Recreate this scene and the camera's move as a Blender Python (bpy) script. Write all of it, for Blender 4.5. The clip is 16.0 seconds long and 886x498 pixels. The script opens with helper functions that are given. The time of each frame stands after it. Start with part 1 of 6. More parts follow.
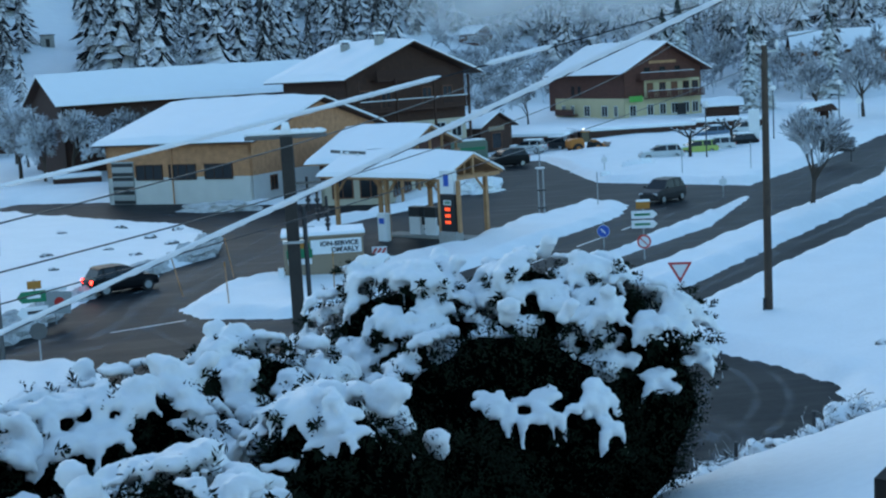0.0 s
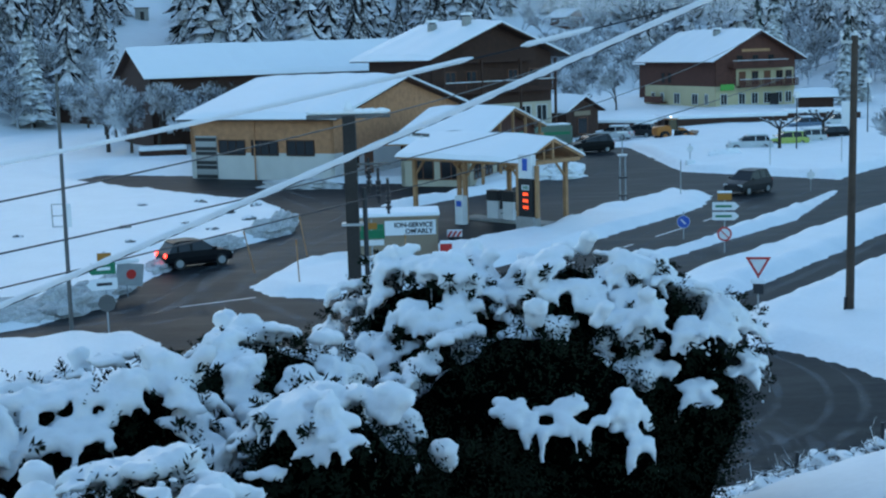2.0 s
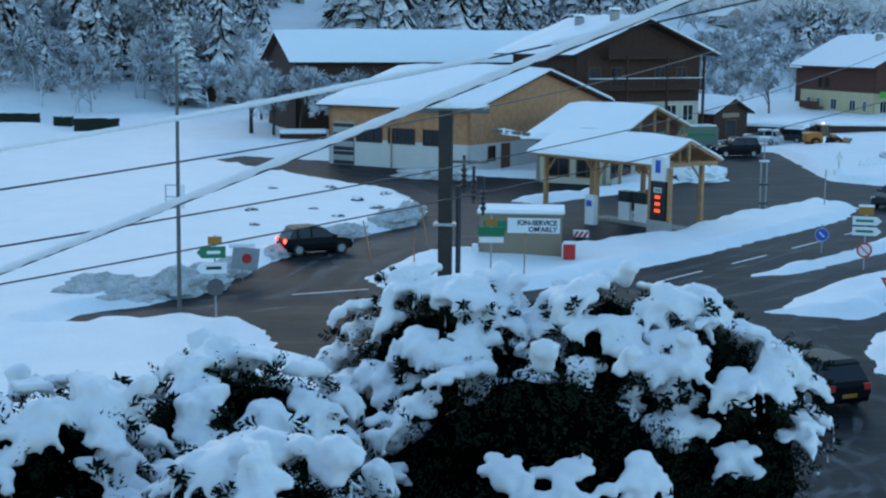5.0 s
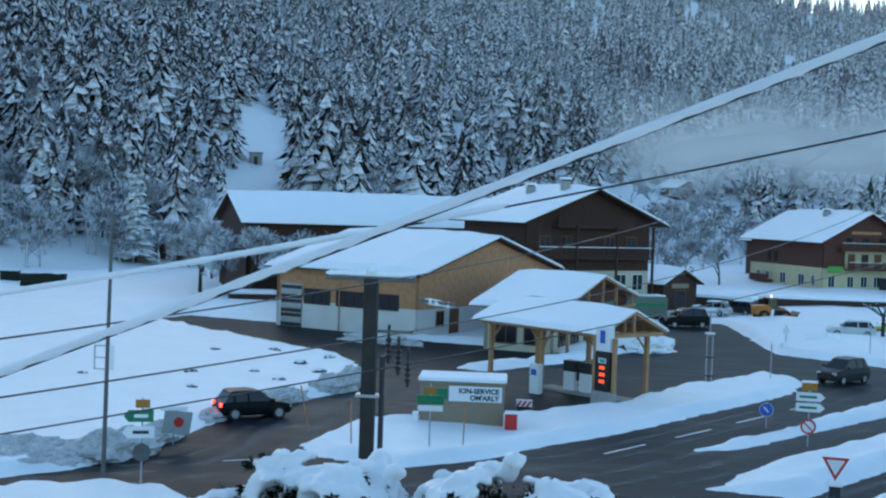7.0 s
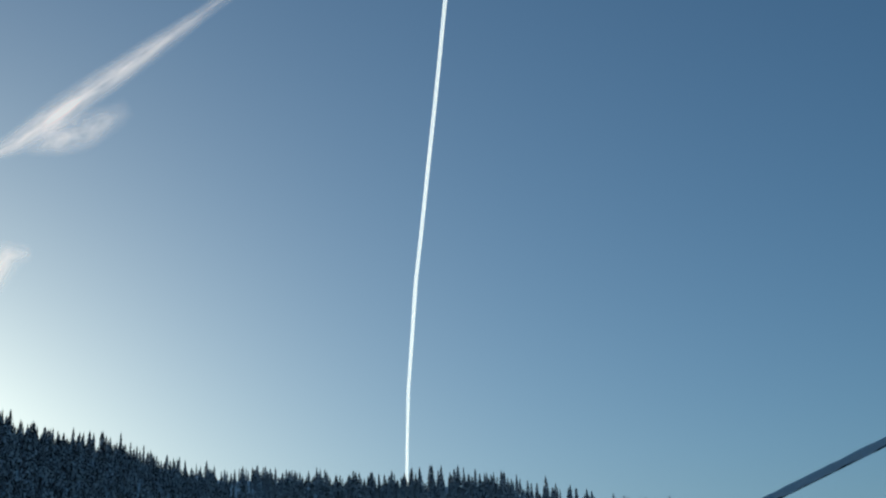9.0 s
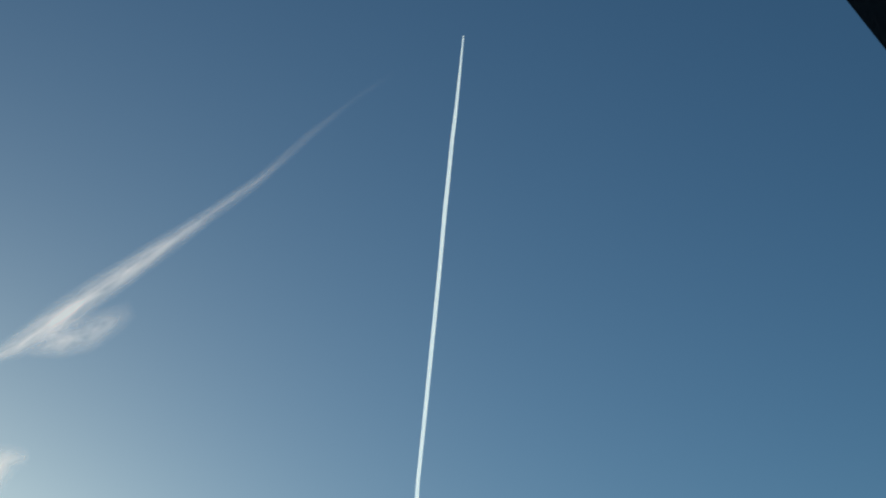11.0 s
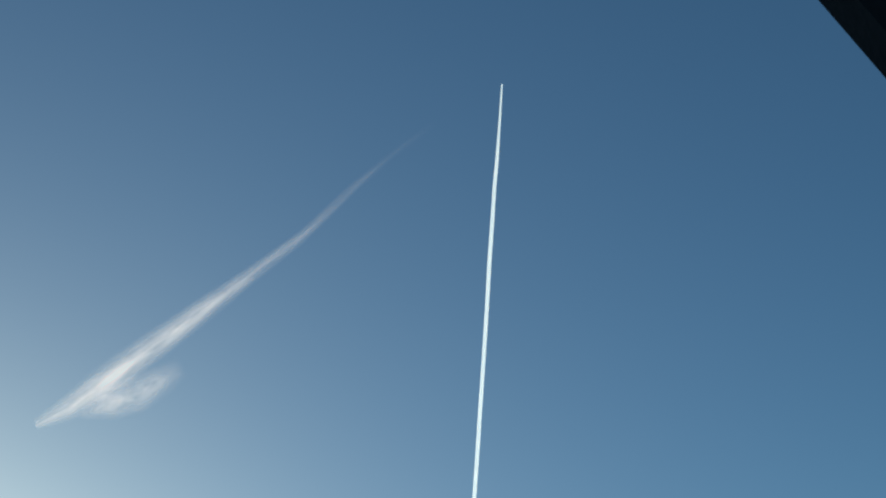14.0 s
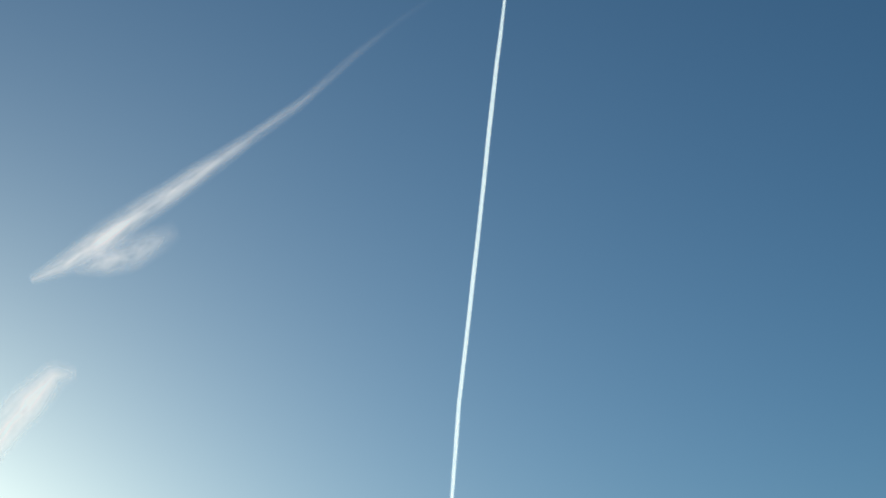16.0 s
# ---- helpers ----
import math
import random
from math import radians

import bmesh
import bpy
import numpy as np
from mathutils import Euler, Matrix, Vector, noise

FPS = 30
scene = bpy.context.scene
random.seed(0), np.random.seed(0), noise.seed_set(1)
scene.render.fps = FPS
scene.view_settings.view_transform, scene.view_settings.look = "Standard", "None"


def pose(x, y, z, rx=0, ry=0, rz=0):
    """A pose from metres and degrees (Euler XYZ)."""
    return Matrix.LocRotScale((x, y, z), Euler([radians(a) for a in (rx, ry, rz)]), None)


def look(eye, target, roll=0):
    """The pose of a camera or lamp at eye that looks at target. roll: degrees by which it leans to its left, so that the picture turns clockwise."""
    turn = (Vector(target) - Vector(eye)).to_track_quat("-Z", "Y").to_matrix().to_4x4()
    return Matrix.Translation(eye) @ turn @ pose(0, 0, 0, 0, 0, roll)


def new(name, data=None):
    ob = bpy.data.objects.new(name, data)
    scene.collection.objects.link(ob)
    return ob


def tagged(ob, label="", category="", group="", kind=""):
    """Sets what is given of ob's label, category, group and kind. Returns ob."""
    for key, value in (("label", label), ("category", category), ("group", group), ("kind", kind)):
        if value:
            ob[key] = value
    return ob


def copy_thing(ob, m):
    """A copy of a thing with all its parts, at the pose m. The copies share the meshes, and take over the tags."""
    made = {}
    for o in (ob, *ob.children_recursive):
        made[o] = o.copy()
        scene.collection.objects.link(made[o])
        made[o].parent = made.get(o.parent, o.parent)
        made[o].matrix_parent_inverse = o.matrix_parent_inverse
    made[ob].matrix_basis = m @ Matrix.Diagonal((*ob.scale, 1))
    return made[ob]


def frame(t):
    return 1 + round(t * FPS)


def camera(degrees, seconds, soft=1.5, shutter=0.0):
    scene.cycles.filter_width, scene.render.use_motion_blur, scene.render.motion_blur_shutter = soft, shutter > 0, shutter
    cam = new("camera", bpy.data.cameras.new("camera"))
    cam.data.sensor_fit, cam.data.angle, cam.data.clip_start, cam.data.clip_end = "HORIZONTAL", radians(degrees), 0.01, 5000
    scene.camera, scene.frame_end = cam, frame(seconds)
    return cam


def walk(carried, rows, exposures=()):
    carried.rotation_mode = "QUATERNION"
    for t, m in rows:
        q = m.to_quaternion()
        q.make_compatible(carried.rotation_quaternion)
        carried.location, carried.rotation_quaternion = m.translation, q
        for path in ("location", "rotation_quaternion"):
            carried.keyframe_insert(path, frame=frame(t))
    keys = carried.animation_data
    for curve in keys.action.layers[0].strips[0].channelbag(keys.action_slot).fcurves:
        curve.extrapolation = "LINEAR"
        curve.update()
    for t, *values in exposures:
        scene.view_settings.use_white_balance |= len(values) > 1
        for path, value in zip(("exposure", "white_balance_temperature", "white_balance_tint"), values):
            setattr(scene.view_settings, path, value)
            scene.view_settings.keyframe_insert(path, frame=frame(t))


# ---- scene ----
def aim(x, y, z, yaw, pitch, roll):
    return pose(x, y, z, 90 + pitch, 0, -yaw) @ pose(0, 0, 0, 0, 0, roll)


cam = camera(36.18, 16.0, soft=2.2)
# seconds, eye x y z in metres, yaw to the right, pitch upwards, roll in degrees
ROWS = [
    (0.0, -1.48, -1.96, 10.80, 3.15, -7.90, -3.22),
    (0.5, -1.34, -1.76, 10.80, 2.42, -7.72, -2.99),
    (1.0, -1.18, -1.59, 10.81, 3.70, -7.16, -2.12),
    (1.5, -1.05, -1.40, 10.79, 2.98, -7.43, -1.95),
    (2.0, -0.87, -1.09, 10.76, -0.54, -8.50, -1.75),
    (2.5, -0.65, -0.76, 10.74, -2.55, -8.95, -0.99),
    (3.0, -0.49, -0.32, 10.69, -0.25, -8.74, -1.10),
    (3.5, -0.28, -0.07, 10.70, -0.32, -8.46, -1.27),
    (4.0, -0.09, 0.24, 10.71, -3.90, -8.04, -0.84),
    (4.2, -0.03, 0.35, 10.73, -4.79, -8.11, -0.52),
    (6.3, 0.70, 1.00, 10.86, -7.81, -9.62, 0.99),
    (6.5, 0.74, 1.09, 10.89, -6.95, -8.36, 1.26),
    (7.0, 0.85, 1.57, 10.87, -5.06, -1.87, 1.95),
    (7.3, 0.89, 0.90, 10.85, -3.95, 0.96, 1.49),
    (7.5, 0.92, 0.45, 10.84, -3.29, 2.59, 0.51),
    (7.7, 0.91, 0.19, 10.81, -2.22, 4.24, -0.10),
    (8.0, 0.90, -0.20, 10.77, -0.58, 7.32, -0.96),
    (8.2, 0.90, -0.30, 10.74, 0.44, 10.62, -1.47),
    (8.5, 0.90, -0.30, 10.73, 1.64, 14.86, -2.01),
    (8.8, 0.90, -0.10, 10.77, 2.31, 17.99, -2.34),
    (9.0, 0.90, 0.10, 10.80, 2.14, 19.81, -2.26),
    (9.5, 0.90, 0.44, 10.85, 2.10, 22.60, -2.46),
    (10.0, 0.90, 0.41, 10.85, 2.26, 24.49, -2.81),
    (12.3, 1.13, 0.41, 10.85, 2.61, 30.83, -2.46),
    (12.5, 1.13, 0.41, 10.85, 2.45, 30.78, -2.56),
    (13.0, 1.14, 0.41, 10.85, 1.83, 30.66, -2.78),
    (13.5, 1.13, 0.41, 10.85, 1.19, 30.57, -3.24),
    (14.0, 1.08, 0.41, 10.85, 0.42, 30.42, -3.67),
    (14.5, 1.02, 0.41, 10.85, -0.52, 30.57, -3.10),
    (15.0, 0.98, 0.41, 10.85, -0.80, 30.45, -3.66),
    (15.5, 0.88, 0.41, 10.85, -0.53, 29.09, -3.71),
    (16.0, 0.83, 0.41, 10.85, 0.32, 25.05, -1.21),
]
walk(cam, [(r[0], aim(*r[1:])) for r in ROWS],
     exposures=[(0, 2.02, 6850, 2), (7.0, 2.04, 6900, 4), (7.6, 1.6, 6950, 8), (8.0, 1.0, 6800, 9), (8.5, 0.15, 5900, 0), (9.0, -0.6, 5550, -4), (9.5, -1.0, 5400, -8), (12.3, -0.66, 5450, -8), (16, -0.6, 5400, -8)])

# ---------------------------------------------------------------- light
SUN_AZ, SUN_EL = -27.0, 7.0     # degrees to the right of +y, above the horizon
world = bpy.data.worlds.new("sky")
scene.world = world
world.use_nodes = True
wn = world.node_tree
sky = wn.nodes.new("ShaderNodeTexSky")
sky.sky_type = 'NISHITA'
sky.sun_disc = False
sky.sun_elevation = radians(SUN_EL)
sky.sun_rotation = radians(SUN_AZ)
sky.altitude = 900
sky.air_density, sky.dust_density, sky.ozone_density = 1.0, 2.2, 2.6
bg = wn.nodes["Background"]
bg.inputs["Strength"].default_value = 0.15
wn.links.new(sky.outputs[0], bg.inputs["Color"])
sun = new("sun", bpy.data.lights.new("sun", 'SUN'))
sun.data.energy, sun.data.angle, sun.data.color = 5.0, radians(0.5), (1.0, 0.93, 0.82)
sa, se = radians(SUN_AZ), radians(SUN_EL)
sun.matrix_world = look((math.sin(sa) * math.cos(se) * 500, math.cos(sa) * math.cos(se) * 500, math.sin(se) * 500), (0, 0, 0))


# ---------------------------------------------------------------- materials
def material(name, base, rough=0.7, metal=0.0, vary=0.15, scale=4.0, bump=0.2, fine=40.0, spec=0.4, coord="Object"):
    m = bpy.data.materials.new(name)
    m.use_nodes = True
    t = m.node_tree
    b = t.nodes["Principled BSDF"]
    b.inputs["Roughness"].default_value, b.inputs["Metallic"].default_value = rough, metal
    b.inputs["Specular IOR Level"].default_value = spec
    c = t.nodes.new("ShaderNodeTexCoord")
    n1, n2 = t.nodes.new("ShaderNodeTexNoise"), t.nodes.new("ShaderNodeTexNoise")
    n1.inputs["Scale"].default_value, n2.inputs["Scale"].default_value = scale, fine
    n1.inputs["Detail"].default_value = n2.inputs["Detail"].default_value = 6
    for n in (n1, n2):
        t.links.new(c.outputs[coord], n.inputs["Vector"])
    mx = t.nodes.new("ShaderNodeMix")
    mx.data_type = 'RGBA'
    mx.inputs["A"].default_value = (*[max(0, v * (1 - vary)) for v in base], 1)
    mx.inputs["B"].default_value = (*[min(1, v * (1 + vary)) for v in base], 1)
    avg = t.nodes.new("ShaderNodeMath")
    avg.operation = 'MULTIPLY_ADD'
    avg.inputs[1].default_value = 0.5
    half = t.nodes.new("ShaderNodeMath")
    half.operation = 'MULTIPLY'
    half.inputs[1].default_value = 0.5
    t.links.new(n2.outputs["Fac"], half.inputs[0])
    t.links.new(n1.outputs["Fac"], avg.inputs[0])
    t.links.new(half.outputs[0], avg.inputs[2])
    ramp = t.nodes.new("ShaderNodeMapRange")
    ramp.inputs["From Min"].default_value, ramp.inputs["From Max"].default_value = 0.3, 0.7
    t.links.new(avg.outputs[0], ramp.inputs["Value"])
    t.links.new(ramp.outputs[0], mx.inputs["Factor"])
    t.links.new(mx.outputs["Result"], b.inputs["Base Color"])
    if bump:
        bp = t.nodes.new("ShaderNodeBump")
        bp.inputs["Strength"].default_value = bump
        bp.inputs["Distance"].default_value = 0.05
        t.links.new(avg.outputs[0], bp.inputs["Height"])
        t.links.new(bp.outputs[0], b.inputs["Normal"])
    return m


def planks(name, base, pitch=0.18, axis=0, rough=0.8, vary=0.35):
    """Weathered boards: grain along the board and a groove between boards."""
    m = material(name, base, rough, vary=vary, scale=2.0, fine=18.0, bump=0.15)
    t = m.node_tree
    b = t.nodes["Principled BSDF"]
    c = [n for n in t.nodes if n.bl_idname == "ShaderNodeTexCoord"][0]
    w = t.nodes.new("ShaderNodeTexWave")
    w.wave_type, w.bands_direction, w.wave_profile = 'BANDS', 'XYZ'[axis], 'SAW'
    w.inputs["Scale"].default_value = 1 / pitch / 3.183
    w.inputs["Distortion"].default_value = 0.0
    t.links.new(c.outputs["Object"], w.inputs["Vector"])
    g = t.nodes.new("ShaderNodeMath")
    g.operation = 'GREATER_THAN'
    g.inputs[1].default_value = 0.12
    t.links.new(w.outputs["Fac"], g.inputs[0])
    bp = t.nodes.new("ShaderNodeBump")
    bp.inputs["Strength"].default_value, bp.inputs["Distance"].default_value = 0.6, 0.02
    t.links.new(g.outputs[0], bp.inputs["Height"])
    t.links.new(bp.outputs[0], b.inputs["Normal"])
    return m


def snow_on(name, dark, snow=(0.78, 0.79, 0.80), lo=0.1, hi=0.55, scale=1.2, rough=0.8, island=0.0):
    """A dark plant or metal surface with snow lying on what faces up."""
    m = bpy.data.materials.new(name)
    m.use_nodes = True
    t = m.node_tree
    b = t.nodes["Principled BSDF"]
    b.inputs["Roughness"].default_value = rough
    b.inputs["Specular IOR Level"].default_value = 0.2
    g = t.nodes.new("ShaderNodeNewGeometry")
    s = t.nodes.new("ShaderNodeSeparateXYZ")
    t.links.new(g.outputs["Normal"], s.inputs[0])
    n = t.nodes.new("ShaderNodeTexNoise")
    n.inputs["Scale"].default_value, n.inputs["Detail"].default_value = scale, 5
    t.links.new(g.outputs["Position"], n.inputs["Vector"])
    a = t.nodes.new("ShaderNodeMath")
    a.operation = 'MULTIPLY_ADD'
    a.inputs[1].default_value = 1.4
    t.links.new(n.outputs["Fac"], a.inputs[0])
    t.links.new(s.outputs["Z"], a.inputs[2])
    if island:
        k = t.nodes.new("ShaderNodeMath")
        k.operation = 'MULTIPLY_ADD'
        k.inputs[1].default_value = island
        t.links.new(g.outputs["Random Per Island"], k.inputs[0])
        t.links.new(a.outputs[0], k.inputs[2])
        a = k
    r = t.nodes.new("ShaderNodeMapRange")
    r.inputs["From Min"].default_value, r.inputs["From Max"].default_value = lo + 0.7, hi + 0.7
    t.links.new(a.outputs[0], r.inputs["Value"])
    mx = t.nodes.new("ShaderNodeMix")
    mx.data_type = 'RGBA'
    mx.inputs["A"].default_value, mx.inputs["B"].default_value = (*dark, 1), (*snow, 1)
    t.links.new(r.outputs[0], mx.inputs["Factor"])
    t.links.new(mx.outputs["Result"], b.inputs["Base Color"])
    return m


SNOW = material("snow", (0.84, 0.85, 0.86), 0.55, vary=0.05, scale=0.5, fine=7.0, bump=0.55, spec=0.2)
SNOW_ROOF = material("roof_snow", (0.84, 0.85, 0.87), 0.6, vary=0.02, scale=0.5, fine=5.0, bump=0.12, spec=0.2)
DIRTY_SNOW = material("ploughed_snow", (0.46, 0.455, 0.45), 0.8, vary=0.5, scale=1.6, fine=12.0, bump=0.6)
CONCRETE = material("concrete", (0.30, 0.29, 0.27), 0.85, vary=0.25, scale=2.0, fine=25.0)
CREAM = material("cream_render", (0.50, 0.44, 0.34), 0.9, vary=0.12, scale=0.8, fine=12.0, bump=0.1)
ORANGE = planks("orange_boarding", (0.46, 0.22, 0.11), 0.16, 0)
WHITE_WALL = material("white_render", (0.60, 0.58, 0.55), 0.9, vary=0.10, scale=0.7, fine=12.0, bump=0.1)
YELLOW = material("yellow_render", (0.52, 0.44, 0.27), 0.9, vary=0.10, scale=0.7, fine=12.0, bump=0.1)
DARK_WOOD = planks("dark_boarding", (0.050, 0.021, 0.013), 0.2, 0)
RED_WOOD = planks("red_brown_boarding", (0.095, 0.034, 0.023), 0.2, 0)
TIMBER = material("larch_timber", (0.40, 0.21, 0.10), 0.7, vary=0.3, scale=2.0, fine=20.0)
DARK_CONCRETE = material("weathered_dark_concrete", (0.03, 0.026, 0.023), 0.9, vary=0.35, scale=2.0, fine=20.0)
MAST = material("dull_grey_mast", (0.10, 0.095, 0.09), 0.7, vary=0.2, scale=2.0, fine=20.0)
POLE_WOOD = material("pole_wood", (0.065, 0.044, 0.032), 0.85, vary=0.4, scale=3.0, fine=25.0)
BEIGE = material("beige_panel", (0.26, 0.195, 0.135), 0.8, vary=0.08, scale=1.0, fine=10.0)
STEEL = material("galvanised_steel", (0.35, 0.37, 0.38), 0.45, metal=0.7, vary=0.15)
DARK_METAL = material("dark_metal", (0.03, 0.032, 0.035), 0.5, metal=0.3, vary=0.2)
BLACK = material("black_plastic", (0.012, 0.012, 0.014), 0.45, vary=0.2)
# near-black colour paints in the verge's backlit silhouette; the rail shares it
NEAR_BLACK = material("eave_boards", (0.012, 0.011, 0.010), 0.9, vary=0.3)
GLASS = material("window_glass", (0.012, 0.014, 0.017), 0.12, vary=0.2, bump=0, spec=0.35)
FRAME_W = material("white_frame", (0.62, 0.62, 0.60), 0.5, vary=0.05, bump=0)
SHUTTER = material("brown_shutter", (0.16, 0.065, 0.035), 0.7, vary=0.25)
WHITE = material("white_paint", (0.72, 0.72, 0.72), 0.5, vary=0.06, bump=0)
RED = material("red_paint", (0.50, 0.025, 0.02), 0.45, vary=0.1, bump=0)
GREEN = material("green_paint", (0.01, 0.16, 0.07), 0.45, vary=0.1, bump=0)
LIME = material("lime_sign", (0.08, 0.32, 0.05), 0.45, vary=0.1, bump=0)
BLUE = material("blue_paint", (0.02, 0.09, 0.42), 0.45, vary=0.1, bump=0)
YELLOW_P = material("yellow_paint", (0.36, 0.15, 0.02), 0.6, vary=0.12, bump=0)
LOADER_PAINT = material("worn_orange_paint", (0.42, 0.14, 0.02), 0.5, vary=0.2, bump=0)
VAN_PAINT = material("dull_green_paint", (0.10, 0.14, 0.11), 0.45, vary=0.15, bump=0)
CAR_BLACK = material("black_car_paint", (0.006, 0.0065, 0.008), 0.4, vary=0.2, scale=2, bump=0, spec=0.08)
CAR_GREY = material("grey_car_paint", (0.028, 0.028, 0.03), 0.4, metal=0.0, vary=0.25, scale=2, bump=0, spec=0.15)
CAR_WHITE = material("pale_car_paint", (0.50, 0.52, 0.53), 0.3, vary=0.1, scale=2, bump=0)
CAR_BLUE = material("blue_car_paint", (0.07, 0.12, 0.19), 0.3, vary=0.1, scale=2, bump=0)
CAR_GREEN = material("yellow_green_car_paint", (0.35, 0.42, 0.08), 0.35, vary=0.1, scale=2, bump=0)
RUBBER = material("tyre_rubber", (0.015, 0.015, 0.016), 0.85, vary=0.2)
CONIFER = snow_on("snowy_conifer", (0.030, 0.028, 0.028), snow=(0.80, 0.77, 0.78), lo=0.48, hi=1.0, scale=1.8, island=0.35)
CONIFER_NEAR = snow_on("snowy_fir", (0.018, 0.026, 0.022), lo=0.45, hi=0.9, scale=1.6, island=0.2)
FROST = snow_on("frosted_twigs", (0.14, 0.13, 0.13), snow=(0.62, 0.64, 0.68), lo=-0.5, hi=0.2, scale=0.8)
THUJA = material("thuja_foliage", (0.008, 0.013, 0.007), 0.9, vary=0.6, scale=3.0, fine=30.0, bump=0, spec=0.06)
# near-black base stands for the unlit depth of the hedge
CORE_SHADE = material("hedge_interior_shade", (0.0012, 0.0014, 0.0012), 0.95, vary=0.3, spec=0.0)
TRUNK = material("bark", (0.06, 0.045, 0.035), 0.9, vary=0.3, scale=6, fine=30)


def lamp_material(name, colour, strength):
    m = bpy.data.materials.new(name)
    m.use_nodes = True
    b = m.node_tree.nodes["Principled BSDF"]
    b.inputs["Base Color"].default_value = (*colour, 1)
    b.inputs["Emission Color"].default_value = (*colour, 1)
    b.inputs["Emission Strength"].default_value = strength
    return m


TAIL_LIT = lamp_material("lit_tail_lamp", (1.0, 0.03, 0.02), 3.0)
LED_RED = lamp_material("red_price_digits", (1.0, 0.08, 0.02), 0.45)
LAMP_LIT = lamp_material("lit_lamp", (1.0, 0.95, 0.85), 0.9)


# ---------------------------------------------------------------- mesh helpers
def from_np(name, verts, faces, mat, smooth=False):
    me = bpy.data.meshes.new(name)
    me.from_pydata([tuple(v) for v in verts], [], [tuple(f) for f in faces])
    me.materials.append(mat)
    if smooth:
        me.polygons.foreach_set("use_smooth", [True] * len(me.polygons))
    me.update()
    return me


def part(name, bm, mat, parent=None, label="", smooth=False):
    me = bpy.data.meshes.new(name)
    bmesh.ops.recalc_face_normals(bm, faces=bm.faces)
    bm.to_mesh(me)
    bm.free()
    me.materials.append(mat)
    if smooth:
        me.polygons.foreach_set("use_smooth", [True] * len(me.polygons))
    ob = new(name, me)
    ob.parent = parent
    if label:
        tagged(ob, label)
    return ob


def thing(name, m, label, category, group="", kind=""):
    ob = new(name)
    ob.empty_display_size = 0.3
    ob.matrix_world = m
    return tagged(ob, label, category, group, kind)


def add_box(bm, lo, hi, bevel=0.0, m=None):
    r = bmesh.ops.create_cube(bm, size=1.0)
    vs = r["verts"]
    size = [b - a for a, b in zip(lo, hi)]
    mid = [(a + b) / 2 for a, b in zip(lo, hi)]
    for v in vs:
        v.co = Vector([v.co[i] * size[i] + mid[i] for i in range(3)])
    if bevel:
        es = list({e for v in vs for e in v.link_edges})
        out = bmesh.ops.bevel(bm, geom=es, offset=bevel, segments=2, affect='EDGES', profile=0.6)
        vs = list({v for f in out["faces"] for v in f.verts} | {v for v in vs if v.is_valid})
    if m is not None:
        bmesh.ops.transform(bm, matrix=m, verts=vs)
    return vs


def box(lo, hi, bevel=0.0, m=None):
    bm = bmesh.new()
    add_box(bm, lo, hi, bevel, m)
    return bm


def add_rod(bm, a, b, ra, rb=None, seg=10):
    a, b = Vector(a), Vector(b)
    rb = ra if rb is None else rb
    q = (b - a).to_track_quat("Z", "Y").to_matrix().to_4x4()
    r = bmesh.ops.create_cone(bm, cap_ends=True, segments=seg, radius1=ra, radius2=rb, depth=(b - a).length)
    bmesh.ops.transform(bm, matrix=Matrix.Translation((a + b) / 2) @ q, verts=r["verts"])
    return r["verts"]


def rod(a, b, ra, rb=None, seg=10):
    bm = bmesh.new()
    add_rod(bm, a, b, ra, rb, seg)
    return bm


def prism(points, axis, lo, hi):
    """A polygon in the plane across axis, drawn out along it from lo to hi."""
    bm = bmesh.new()

    def at3(p, d):
        return {0: (d, p[0], p[1]), 1: (p[0], d, p[1]), 2: (p[0], p[1], d)}[axis]
    a = [bm.verts.new(at3(p, lo)) for p in points]
    b = [bm.verts.new(at3(p, hi)) for p in points]
    n = len(points)
    bm.faces.new(a)
    bm.faces.new(b[::-1])
    for i in range(n):
        bm.faces.new((a[i], b[i], b[(i + 1) % n], a[(i + 1) % n]))
    return bm


def heading(x, y, z, deg):
    return pose(x, y, z, 0, 0, deg)


# ---------------------------------------------------------------- ground, roads, mountain
ASPHALT_OUTLINE = [(-20, 51), (-17.9, 53.1), (-16.3, 58), (-15.6, 65.7), (-13.9, 72), (-11.4, 77.1), (-10.9, 85),
                   (-13.4, 93.5), (-35, 117), (-33, 123), (-22, 118.5), (-9.5, 108.5), (-4, 106.5), (1.5, 104), (6, 112), (9, 125), (13.2, 138),
                   (17, 138), (17.5, 124), (17.8, 110), (28, 100.4), (40, 118), (53.9, 142), (80, 185), (86, 182),
                   (60, 135), (43.8, 112), (38.4, 100.4), (17.6, 72), (9.8, 60.9), (6.9, 55.5), (10.5, 54.5),
                   (12.4, 57.5), (33.5, 87.7), (60, 125), (64, 122), (29.2, 76.6), (10.6, 52), (9.6, 48.9), (9.5, 46),
                   (11.9, 42.7), (13, 39), (12.3, 35.5), (9, 32), (4.7, 30), (0, 30), (-3, 34), (-6, 42), (-11, 46),
                   (-12.5, 49.5), (-15.5, 50.6), (-20.5, 48.2)]
ISLAND = [(-10.4, 60.7), (-8.9, 67.4), (-6, 69.5), (-1.6, 71.8), (1, 74.2), (4.5, 78), (6.4, 83), (14.8, 95.8), (16.8, 91.9),
          (15.1, 85.9), (9, 76), (4.1, 68.1), (0, 63), (-2, 59.5), (-5.4, 56.8), (-9.2, 58.2)]
